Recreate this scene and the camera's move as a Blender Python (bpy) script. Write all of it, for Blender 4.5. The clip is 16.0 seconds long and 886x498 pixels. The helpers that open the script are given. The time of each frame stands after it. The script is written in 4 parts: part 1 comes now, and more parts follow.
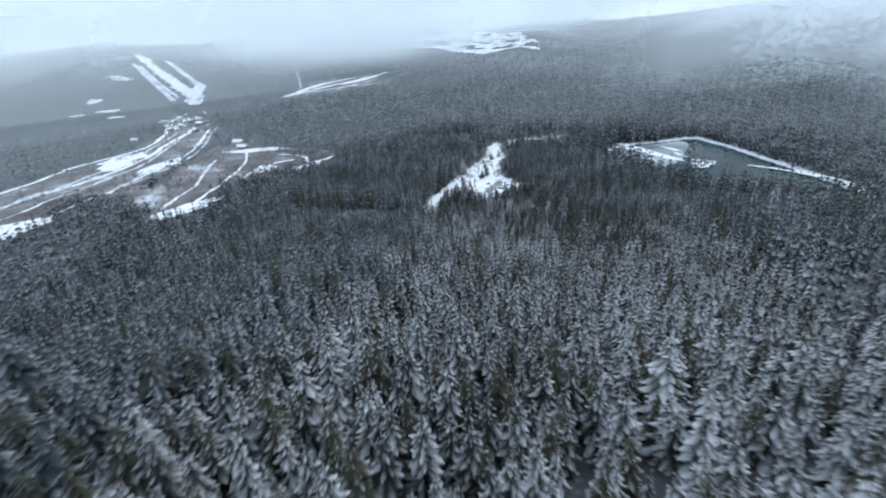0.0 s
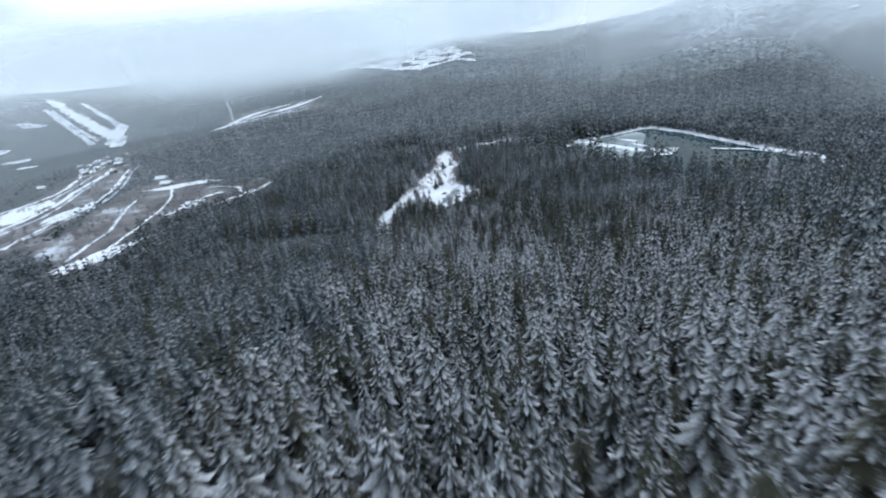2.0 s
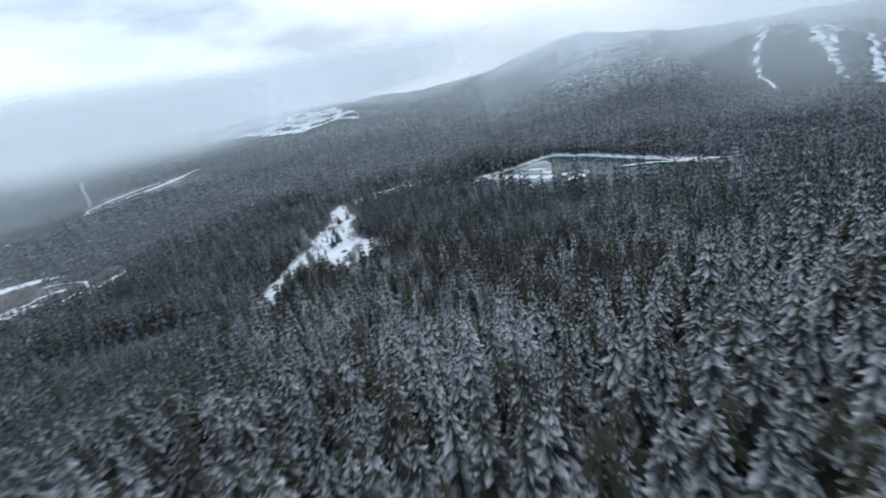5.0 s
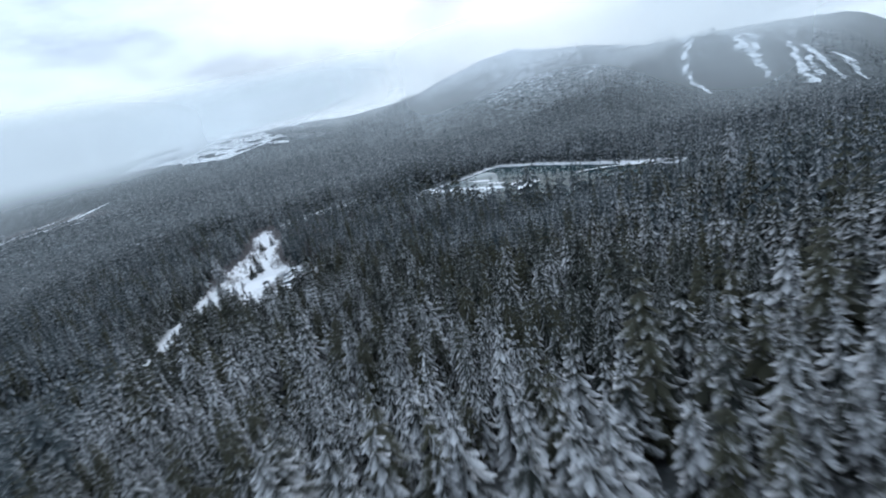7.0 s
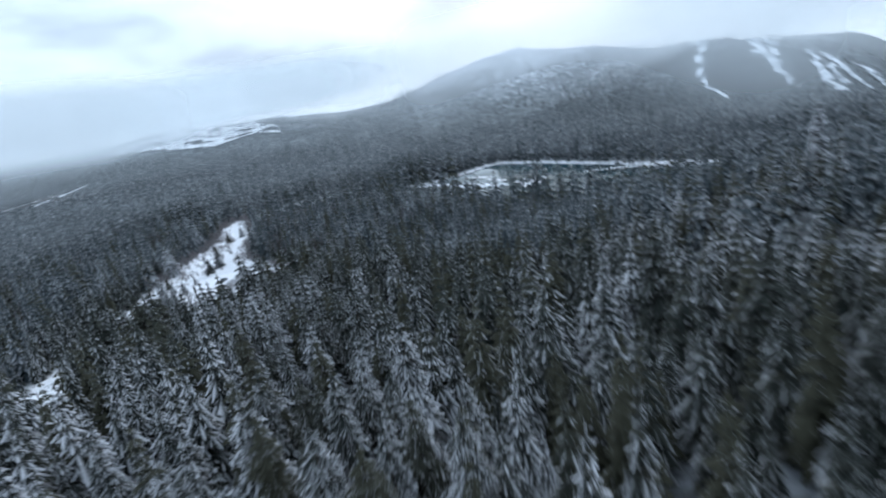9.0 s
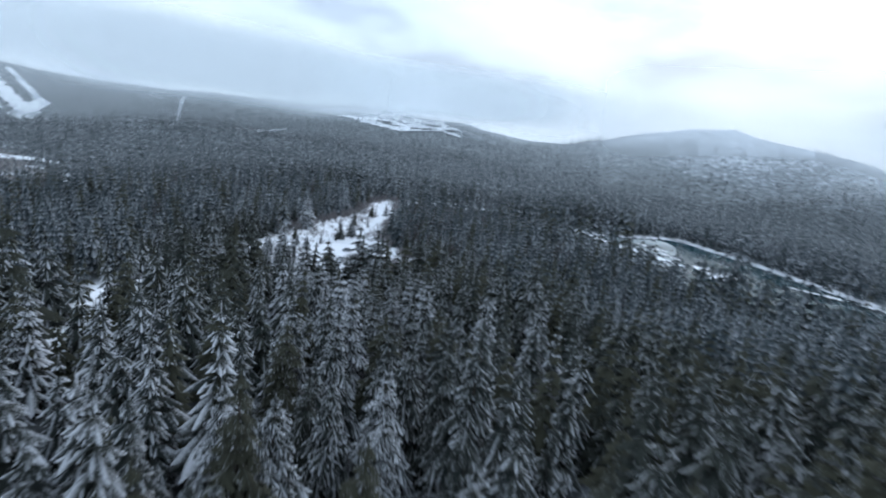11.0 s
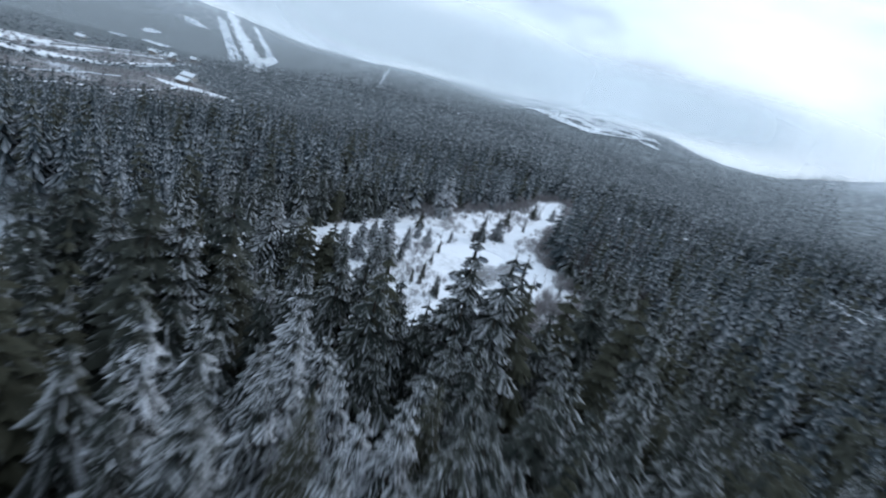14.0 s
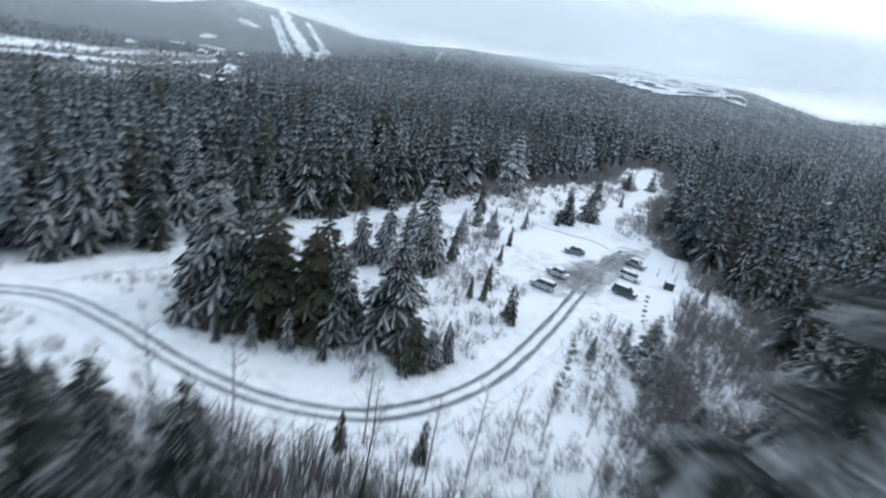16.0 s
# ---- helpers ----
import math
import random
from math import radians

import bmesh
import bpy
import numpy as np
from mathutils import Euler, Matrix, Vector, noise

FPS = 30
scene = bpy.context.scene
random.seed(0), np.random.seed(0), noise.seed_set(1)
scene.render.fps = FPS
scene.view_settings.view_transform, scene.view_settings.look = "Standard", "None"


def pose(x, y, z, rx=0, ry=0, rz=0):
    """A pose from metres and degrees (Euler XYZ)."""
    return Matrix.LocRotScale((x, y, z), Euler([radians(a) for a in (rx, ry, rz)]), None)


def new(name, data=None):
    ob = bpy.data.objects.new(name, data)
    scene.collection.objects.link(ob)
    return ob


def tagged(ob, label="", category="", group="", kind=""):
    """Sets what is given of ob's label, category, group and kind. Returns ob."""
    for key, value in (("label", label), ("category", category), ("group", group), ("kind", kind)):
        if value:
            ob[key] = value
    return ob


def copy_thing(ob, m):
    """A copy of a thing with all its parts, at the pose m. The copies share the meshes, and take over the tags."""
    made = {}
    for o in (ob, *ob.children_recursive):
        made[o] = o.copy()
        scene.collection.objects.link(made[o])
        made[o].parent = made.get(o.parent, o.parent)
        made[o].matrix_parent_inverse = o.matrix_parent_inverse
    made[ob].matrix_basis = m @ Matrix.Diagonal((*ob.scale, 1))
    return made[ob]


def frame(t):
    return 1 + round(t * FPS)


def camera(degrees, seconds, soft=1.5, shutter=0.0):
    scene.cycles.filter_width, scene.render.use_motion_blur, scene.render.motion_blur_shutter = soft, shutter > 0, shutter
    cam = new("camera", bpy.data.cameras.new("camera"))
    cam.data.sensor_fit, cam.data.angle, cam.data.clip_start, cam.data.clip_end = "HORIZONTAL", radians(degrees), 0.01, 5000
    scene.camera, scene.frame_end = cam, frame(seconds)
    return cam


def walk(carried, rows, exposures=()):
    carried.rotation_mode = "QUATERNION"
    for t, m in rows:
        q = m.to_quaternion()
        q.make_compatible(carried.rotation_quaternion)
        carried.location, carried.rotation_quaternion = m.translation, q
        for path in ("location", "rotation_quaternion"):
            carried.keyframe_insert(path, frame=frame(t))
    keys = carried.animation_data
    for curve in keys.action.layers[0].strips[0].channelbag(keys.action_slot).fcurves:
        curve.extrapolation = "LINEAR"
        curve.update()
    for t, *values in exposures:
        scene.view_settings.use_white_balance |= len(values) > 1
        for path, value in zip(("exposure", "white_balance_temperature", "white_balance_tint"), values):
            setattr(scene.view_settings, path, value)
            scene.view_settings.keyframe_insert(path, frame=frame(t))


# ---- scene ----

# ---- camera: a small drone that dives over the forest, banks right, then left, towards the clearing ----
cam = camera(82.0, 16.0, soft=2.0, shutter=0.9)
ROWS = [
    (0, 128.8, 66.1, 155.5, 65.00, 2.55, 14.59),
    (0.5, 124.8, 77.3, 149.7, 65.62, 4.13, 13.08),
    (1, 120.7, 88.9, 143.9, 66.58, 5.42, 11.65),
    (1.5, 117.1, 100.9, 138.1, 67.14, 5.74, 9.60),
    (2, 113.8, 112.6, 132.6, 66.73, 6.26, 7.47),
    (2.5, 110.9, 124.2, 127.5, 66.71, 6.93, 5.41),
    (3, 108.3, 135.5, 122.9, 67.71, 6.85, 3.13),
    (3.5, 105.9, 147.2, 118.3, 69.00, 7.30, 0.94),
    (4, 104.1, 159.2, 113.3, 70.51, 8.53, -0.99),
    (4.5, 103.2, 171.9, 109.5, 71.29, 9.70, -3.04),
    (5, 102.4, 184.2, 105.3, 71.27, 10.56, -5.53),
    (7.5, 104.7, 244.9, 84.0, 72.57, 11.65, -14.22),
    (8, 106.3, 256.0, 80.6, 71.43, 11.42, -15.45),
    (8.5, 107.9, 266.9, 77.4, 70.96, 11.16, -16.23),
    (9, 110.2, 277.7, 73.9, 72.65, 8.86, -13.06),
    (9.5, 112.5, 288.4, 70.3, 75.21, 3.32, -6.80),
    (12, 103.1, 338.7, 59.5, 75.68, -12.89, 12.75),
    (12.5, 101.7, 352.9, 57.0, 74.73, -13.79, 16.55),
    (13, 99.5, 366.5, 54.6, 73.55, -14.61, 20.45),
    (13.5, 96.8, 379.3, 52.5, 72.51, -15.31, 24.38),
    (14, 92.6, 392.0, 49.8, 71.55, -15.69, 28.04),
    (14.5, 87.8, 404.6, 46.8, 70.12, -15.79, 31.52),
    (15, 82.1, 416.1, 42.9, 68.44, -15.55, 34.49),
    (15.5, 77.8, 425.0, 39.5, 67.16, -13.78, 35.62),
    (16, 72.3, 435.3, 35.9, 68.49, -9.86, 33.98),
]
walk(cam, [(t, pose(x, y, z, rx, ry, rz)) for t, x, y, z, rx, ry, rz in ROWS], [(0, 0.33, 6280, 10), (1.5, 0.29, 6330, 10), (3, 0.19, 6330, 10), (5, 0.04, 6350, 10), (8.5, 0.14, 6140, 10), (12.5, 0.02, 6060, 10), (15, 0.16, 6150, 10), (16, 0.24, 6400, 10)])

# ---- overcast winter sky ----
world = bpy.data.worlds.new("overcast_sky")
scene.world = world
world.use_nodes = True
wt = world.node_tree
wt.nodes.clear()


def link(tree, a, b):
    tree.links.new(a, b)


def node(tree, kind, **values):
    n = tree.nodes.new(kind)
    for key, value in values.items():
        n.inputs[key].default_value = value
    return n


def ramp(tree, fac, stops):
    r = tree.nodes.new("ShaderNodeValToRGB")
    e = r.color_ramp.elements
    while len(e) < len(stops):
        e.new(0.5)
    for i, (p, c) in enumerate(stops):
        e[i].position = p
        e[i].color = (*c, 1) if len(c) == 3 else c
    tree.links.new(fac, r.inputs[0])
    return r.outputs[0]


def grey(v):
    return (v, v, v)


sky = node(wt, "ShaderNodeTexSky")
sky.sky_type, sky.sun_disc, sky.sun_elevation, sky.sun_rotation, sky.dust_density = "NISHITA", False, radians(28), radians(25), 3.0
sky_part = node(wt, "ShaderNodeVectorMath")
sky_part.operation = "SCALE"
sky_part.inputs["Scale"].default_value = 0.10
link(wt, sky.outputs[0], sky_part.inputs[0])
wco = node(wt, "ShaderNodeTexCoord")
wmap = node(wt, "ShaderNodeMapping")
wmap.inputs["Scale"].default_value = (1.0, 1.0, 2.6)
link(wt, wco.outputs["Generated"], wmap.inputs[0])
wn = node(wt, "ShaderNodeTexNoise", Scale=3.1, Detail=5.0, Roughness=0.5)
link(wt, wmap.outputs[0], wn.inputs["Vector"])
cloud_col = ramp(wt, wn.outputs["Fac"], [(0.36, (0.43, 0.53, 0.66)), (0.47, (0.635, 0.77, 0.91)), (0.58, (0.75, 0.885, 1.0)), (0.70, (0.86, 0.965, 1.05))])
cmix = node(wt, "ShaderNodeMixRGB", Fac=0.9)
link(wt, sky_part.outputs[0], cmix.inputs[1])
link(wt, cloud_col, cmix.inputs[2])
bg = node(wt, "ShaderNodeBackground", Strength=1.28)
link(wt, cmix.outputs[0], bg.inputs[0])
wo = node(wt, "ShaderNodeOutputWorld")
link(wt, bg.outputs[0], wo.inputs[0])

sun_data = bpy.data.lights.new("sun", "SUN")
sun_data.energy, sun_data.angle, sun_data.color = 0.6, radians(25), (0.97, 0.98, 1.0)
sun = new("sun", sun_data)
sun.matrix_world = pose(0, 0, 900, 58, 0, 155)

# ---- materials ----


def material(name):
    m = bpy.data.materials.new(name)
    m.use_nodes = True
    t = m.node_tree
    t.nodes.clear()
    out = t.nodes.new("ShaderNodeOutputMaterial")
    b = t.nodes.new("ShaderNodeBsdfPrincipled")
    t.links.new(b.outputs[0], out.inputs[0])
    return m, t, b


def noise_of(t, scale, detail=3.0, rough=0.55, vector=None):
    n = node(t, "ShaderNodeTexNoise", Scale=scale, Detail=detail, Roughness=rough)
    if vector is None:
        vector = t.nodes.new("ShaderNodeNewGeometry").outputs["Position"]
    t.links.new(vector, n.inputs["Vector"])
    return n.outputs["Fac"]


def put(t, socket, v):
    if isinstance(v, (int, float)):
        socket.default_value = v
    elif isinstance(v, tuple):
        socket.default_value = (*v, 1)
    else:
        t.links.new(v, socket)


def mix(t, fac, a, b):
    m = t.nodes.new("ShaderNodeMixRGB")
    for socket, v in zip(m.inputs, (fac, a, b)):
        put(t, socket, v)
    return m.outputs[0]


def calc(t, op, a, b=0.0):
    m = t.nodes.new("ShaderNodeMath")
    m.operation = op
    put(t, m.inputs[0], a)
    put(t, m.inputs[1], b)
    return m.outputs[0]


def bump(t, b, height_, strength=0.4, distance=0.1):
    n = node(t, "ShaderNodeBump", Strength=strength, Distance=distance)
    t.links.new(height_, n.inputs["Height"])
    t.links.new(n.outputs[0], b.inputs["Normal"])


SNOW = (0.85, 0.86, 0.90)


def needle_material(name, tint_a, tint_b, low, high, grain, most, olive=0.75, lofty=0.0):
    """Conifer needles with snow along the ridges and tips of the boughs, more on some trees than on others."""
    m, t, b = material(name)
    geo = t.nodes.new("ShaderNodeNewGeometry")
    info = t.nodes.new("ShaderNodeObjectInfo")
    lie, own = t.nodes.new("ShaderNodeAttribute"), t.nodes.new("ShaderNodeAttribute")
    lie.attribute_name, own.attribute_name = "snow", "tree"
    isle = geo.outputs["Random Per Island"]
    tree = calc(t, "FRACT", calc(t, "ADD", own.outputs["Fac"], info.outputs["Random"]))
    green = mix(t, isle, tint_a, tint_b)
    green = mix(t, ramp(t, tree, [(0.17, grey(olive)), (0.25, grey(0.0))]), green, (0.050, 0.049, 0.032))
    sep = t.nodes.new("ShaderNodeSeparateXYZ")
    t.links.new(geo.outputs["Normal"], sep.inputs[0])
    up = ramp(t, sep.outputs["Z"], [(0.02, grey(0.0)), (0.30, grey(1.0))])
    alt = t.nodes.new("ShaderNodeSeparateXYZ")
    t.links.new(geo.outputs["Position"], alt.inputs[0])
    v = calc(t, "ADD", calc(t, "MULTIPLY", lie.outputs["Fac"], 0.58), calc(t, "MULTIPLY", calc(t, "MAXIMUM", calc(t, "SUBTRACT", alt.outputs["Z"], 20.0), 0.0), lofty))
    for fac, weight in ((noise_of(t, grain, 3.0, 0.7), 0.80), (noise_of(t, 0.022, 2.0), 0.45), (ramp(t, tree, [(0.16, grey(0.0)), (0.30, grey(0.42)), (1.0, grey(1.0))]), 0.30), (isle, 0.28)):
        v = calc(t, "ADD", v, calc(t, "MULTIPLY", calc(t, "SUBTRACT", fac, 0.5), weight))
    fac = calc(t, "MULTIPLY", up, ramp(t, v, [(low, grey(0.0)), (high, grey(most))]))
    t.links.new(mix(t, fac, green, (0.84, 0.85, 0.90)), b.inputs["Base Color"])
    b.inputs["Roughness"].default_value = 0.85
    b.inputs["Specular IOR Level"].default_value = 0.15
    return m


needles = needle_material("snowy_needles", (0.016, 0.019, 0.018), (0.045, 0.048, 0.041), 0.24, 0.70, 5.0, 0.61, 0.75, 0.0008)
needles_near = needle_material("snow_laden_needles", (0.018, 0.022, 0.021), (0.050, 0.054, 0.046), 0.31, 0.68, 6.0, 0.72)
needles_bare = needle_material("thin_snow_needles", (0.018, 0.022, 0.020), (0.046, 0.050, 0.041), 0.42, 0.82, 6.0, 0.62)
# these three have distance haze put into paler, bluer needle tints
needles_hazed = needle_material("hazed_needles", (0.026, 0.036, 0.042), (0.054, 0.066, 0.069), 0.27, 0.85, 5.0, 0.52)
needles_hazed_valley = needle_material("hazed_snowy_needles_valley", (0.023, 0.032, 0.036), (0.044, 0.054, 0.056), 0.22, 0.82, 1.2, 0.50, 0.4)
needles_hazed_far = needle_material("hazed_snowy_needles_far", (0.023, 0.032, 0.038), (0.042, 0.053, 0.057), 0.20, 0.82, 1.2, 0.52, 0.15, 0.005)

bark, t, b = material("conifer_bark")
t.links.new(ramp(t, noise_of(t, 3.0), [(0.3, (0.035, 0.028, 0.024)), (0.7, (0.10, 0.08, 0.065))]), b.inputs["Base Color"])
b.inputs["Roughness"].default_value = 0.95

twig_mat, t, b = material("bare_twigs")
t.links.new(ramp(t, noise_of(t, 2.0), [(0.35, (0.15, 0.13, 0.13)), (0.65, (0.36, 0.34, 0.345))]), b.inputs["Base Color"])
b.inputs["Roughness"].default_value = 0.95

# ground: forest floor, open snow, brushy fields and far wooded slopes, laid out by area
ground_mat, t, b = material("snowy_ground")


def area(name):
    a = t.nodes.new("ShaderNodeAttribute")
    a.attribute_name = name
    return a.outputs["Fac"]


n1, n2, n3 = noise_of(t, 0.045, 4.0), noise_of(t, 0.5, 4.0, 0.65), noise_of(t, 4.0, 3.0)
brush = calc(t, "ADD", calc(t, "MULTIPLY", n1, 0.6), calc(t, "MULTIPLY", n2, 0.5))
# shade in the gaps between trees is painted into the floor colour
shaded_floor_col = ramp(t, brush, [(0.42, (0.24, 0.26, 0.285)), (0.54, (0.075, 0.08, 0.084)), (0.70, (0.038, 0.042, 0.044))])
meadow_col = ramp(t, brush, [(0.56, SNOW), (0.68, (0.64, 0.645, 0.66)), (0.80, (0.20, 0.18, 0.17))])
n4 = noise_of(t, 0.016, 5.0, 0.6)
field_col = ramp(t, calc(t, "ADD", calc(t, "MULTIPLY", n4, 0.75), calc(t, "MULTIPLY", n2, 0.28)), [(0.38, (0.60, 0.63, 0.69)), (0.45, (0.22, 0.205, 0.205)), (0.57, (0.09, 0.08, 0.08))])
s1, s2, s3 = noise_of(t, 0.004, 4.0), noise_of(t, 0.035, 5.0, 0.7), noise_of(t, 0.11, 3.0, 0.7)
wood = calc(t, "ADD", calc(t, "MULTIPLY", s1, 0.3), calc(t, "ADD", calc(t, "MULTIPLY", s2, 0.28), calc(t, "MULTIPLY", s3, 0.50)))
alt = t.nodes.new("ShaderNodeSeparateXYZ")
t.links.new(t.nodes.new("ShaderNodeNewGeometry").outputs["Position"], alt.inputs[0])
crowns = node(t, "ShaderNodeTexVoronoi", Scale=0.125)
t.links.new(t.nodes.new("ShaderNodeNewGeometry").outputs["Position"], crowns.inputs["Vector"])
wood = calc(t, "ADD", wood, calc(t, "MULTIPLY", calc(t, "SUBTRACT", 0.42, crowns.outputs["Distance"]), 0.16))
wood = calc(t, "ADD", wood, calc(t, "MULTIPLY", calc(t, "SUBTRACT", alt.outputs["Z"], 55.0), 0.0022))
slope_col = ramp(t, wood, [(0.40, (0.045, 0.056, 0.060)), (0.52, (0.15, 0.17, 0.185)), (0.60, (0.28, 0.305, 0.33)), (0.72, (0.62, 0.66, 0.71))])
col = mix(t, area("open"), shaded_floor_col, meadow_col)
col = mix(t, area("field"), col, field_col)
col = mix(t, area("slope"), col, slope_col)
t.links.new(col, b.inputs["Base Color"])
b.inputs["Roughness"].default_value = 0.92
bump(t, b, calc(t, "ADD", calc(t, "ADD", n2, n3), calc(t, "MULTIPLY", calc(t, "ADD", s2, s3), calc(t, "MULTIPLY", area("slope"), 4.0))), 0.6, 0.35)

snow_mat, t, b = material("open_snow")
n1, n2 = noise_of(t, 0.12, 4.0), noise_of(t, 1.5, 4.0)
t.links.new(ramp(t, n1, [(0.3, (0.79, 0.81, 0.86)), (0.7, (0.88, 0.89, 0.92))]), b.inputs["Base Color"])
b.inputs["Roughness"].default_value = 0.8
bump(t, b, n2, 0.3, 0.15)

field_mat, t, b = material("open_mountain_snow")
n1, n2 = noise_of(t, 0.011, 5.0, 0.6), noise_of(t, 0.06, 4.0, 0.7)
t.links.new(ramp(t, calc(t, "ADD", calc(t, "MULTIPLY", n1, 0.6), calc(t, "MULTIPLY", n2, 0.45)), [(0.55, (0.88, 0.91, 0.95)), (0.60, (0.55, 0.59, 0.64)), (0.66, (0.10, 0.12, 0.13))]), b.inputs["Base Color"])
b.inputs["Roughness"].default_value = 0.9

chute_mat, t, b = material("rocky_chute_snow")
n1, n2 = noise_of(t, 0.035, 5.0, 0.65), noise_of(t, 0.16, 4.0, 0.75)
t.links.new(ramp(t, calc(t, "ADD", calc(t, "MULTIPLY", n1, 0.6), calc(t, "MULTIPLY", n2, 0.45)), [(0.46, (0.86, 0.90, 0.95)), (0.54, (0.50, 0.54, 0.59)), (0.60, (0.14, 0.16, 0.17))]), b.inputs["Base Color"])
b.inputs["Roughness"].default_value = 0.9

run_mat, t, b = material("snow_between_trees")
n1, n2 = noise_of(t, 0.02, 5.0, 0.65), noise_of(t, 0.09, 4.0, 0.7)
t.links.new(ramp(t, calc(t, "ADD", calc(t, "MULTIPLY", n1, 0.55), calc(t, "MULTIPLY", n2, 0.5)), [(0.47, (0.82, 0.86, 0.91)), (0.60, (0.40, 0.44, 0.49)), (0.70, (0.08, 0.10, 0.11))]), b.inputs["Base Color"])
b.inputs["Roughness"].default_value = 0.9

road_mat, t, b = material("packed_snow_road")
n1, n2 = noise_of(t, 0.5, 4.0), noise_of(t, 5.0, 4.0, 0.7)
t.links.new(ramp(t, calc(t, "ADD", calc(t, "MULTIPLY", n1, 0.6), calc(t, "MULTIPLY", n2, 0.4)), [(0.36, (0.66, 0.68, 0.72)), (0.62, (0.83, 0.845, 0.88))]), b.inputs["Base Color"])
b.inputs["Roughness"].default_value = 0.75
bump(t, b, n2, 0.4, 0.06)

track_mat, t, b = material("wet_wheel_track")
n1, n2 = noise_of(t, 0.7, 4.0), noise_of(t, 7.0, 3.0, 0.7)
t.links.new(ramp(t, calc(t, "ADD", calc(t, "MULTIPLY", n1, 0.6), calc(t, "MULTIPLY", n2, 0.4)), [(0.38, (0.10, 0.10, 0.11)), (0.55, (0.22, 0.23, 0.25)), (0.72, (0.48, 0.50, 0.54))]), b.inputs["Base Color"])
b.inputs["Roughness"].default_value = 0.6
bump(t, b, n2, 0.4, 0.04)

slush_mat, t, b = material("trodden_slush")
n1, n2 = noise_of(t, 0.16, 5.0, 0.62), noise_of(t, 2.5, 4.0, 0.7)
t.links.new(ramp(t, calc(t, "ADD", calc(t, "MULTIPLY", n1, 0.8), calc(t, "MULTIPLY", n2, 0.25)), [(0.44, (0.13, 0.125, 0.125)), (0.60, (0.27, 0.27, 0.285)), (0.76, (0.60, 0.62, 0.66))]), b.inputs["Base Color"])
b.inputs["Roughness"].default_value = 0.7
rim_in = t.nodes.new("ShaderNodeAttribute")
rim_in.attribute_name = "inner"
fade = ramp(t, calc(t, "ADD", rim_in.outputs["Fac"], calc(t, "MULTIPLY", calc(t, "SUBTRACT", noise_of(t, 0.35, 4.0, 0.6), 0.5), 1.1)), [(0.12, grey(0.0)), (0.75, grey(0.92))])
t.links.new(fade, b.inputs["Alpha"])

water_mat, t, b = material("lake_water")
t.links.new(ramp(t, noise_of(t, 0.01, 2.0), [(0.35, (0.005, 0.026, 0.034)), (0.7, (0.010, 0.042, 0.052))]), b.inputs["Base Color"])
b.inputs["Roughness"].default_value, b.inputs["IOR"].default_value, b.inputs["Specular IOR Level"].default_value = 0.04, 1.13, 0.3
bump(t, b, noise_of(t, 0.8, 3.0), 0.02, 0.02)

ice_mat, t, b = material("lake_ice")
imap = node(t, "ShaderNodeMapping")
imap.inputs["Rotation"].default_value = (0, 0, radians(-38))
imap.inputs["Scale"].default_value = (0.35, 1.6, 1.0)
link(t, t.nodes.new("ShaderNodeNewGeometry").outputs["Position"], imap.inputs[0])
t.links.new(ramp(t, noise_of(t, 0.012, 4.0, 0.5, imap.outputs[0]), [(0.36, (0.06, 0.10, 0.115)), (0.50, (0.17, 0.22, 0.24)), (0.64, (0.36, 0.42, 0.45))]), b.inputs["Base Color"])
b.inputs["Roughness"].default_value = 0.5

rock_mat, t, b = material("grey_rock")
t.links.new(ramp(t, noise_of(t, 1.2, 4.0, 0.7), [(0.35, (0.10, 0.10, 0.105)), (0.55, (0.30, 0.30, 0.31)), (0.68, (0.75, 0.77, 0.80))]), b.inputs["Base Color"])
b.inputs["Roughness"].default_value = 0.9


def paint(name, colour, rough=0.4, metal=0.0, spread=0.15):
    m, t, b = material(name)
    dark = tuple(c * (1 - spread) for c in colour)
    t.links.new(mix(t, noise_of(t, 3.0, 4.0), dark, colour), b.inputs["Base Color"])
    b.inputs["Roughness"].default_value, b.inputs["Metallic"].default_value = rough, metal
    return m


glass_mat = paint("car_glass", (0.05, 0.06, 0.07), 0.08)
tyre_mat = paint("tyre_rubber", (0.02, 0.02, 0.02), 0.85)
rim_mat = paint("wheel_rim", (0.35, 0.36, 0.38), 0.35, 0.8)
lamp_glass = paint("lamp_glass", (0.55, 0.56, 0.58), 0.15)
tail_glass = paint("tail_lamp_glass", (0.30, 0.02, 0.02), 0.2)
wood_wall = paint("weathered_timber", (0.16, 0.12, 0.09), 0.85, 0.0, 0.5)
pale_wall = paint("pale_cladding", (0.42, 0.40, 0.37), 0.85, 0.0, 0.3)
roof_snow = paint("roof_snow", (0.86, 0.89, 0.93), 0.8, 0.0, 0.08)
thin_snow = paint("thin_trodden_snow", (0.36, 0.39, 0.43), 0.9, 0.0, 0.4)
box_metal = paint("dark_metal", (0.05, 0.055, 0.06), 0.5, 0.4, 0.3)

# ---- lie of the land ----


def step(a, b, v):
    u = np.clip((v - a) / (b - a), 0.0, 1.0)
    return u * u * (3 - 2 * u)


def waves(x, y, size, seed):
    """Smooth rolling in about -1..1."""
    r = np.random.RandomState(seed)
    out = 0
    for _ in range(7):
        a, p = r.uniform(0, 2 * math.pi, 2)
        k = 2 * math.pi / size * r.uniform(0.5, 1.6)
        out = out + np.sin(k * (x * math.cos(a) + y * math.sin(a)) + p)
    return out / 4.0


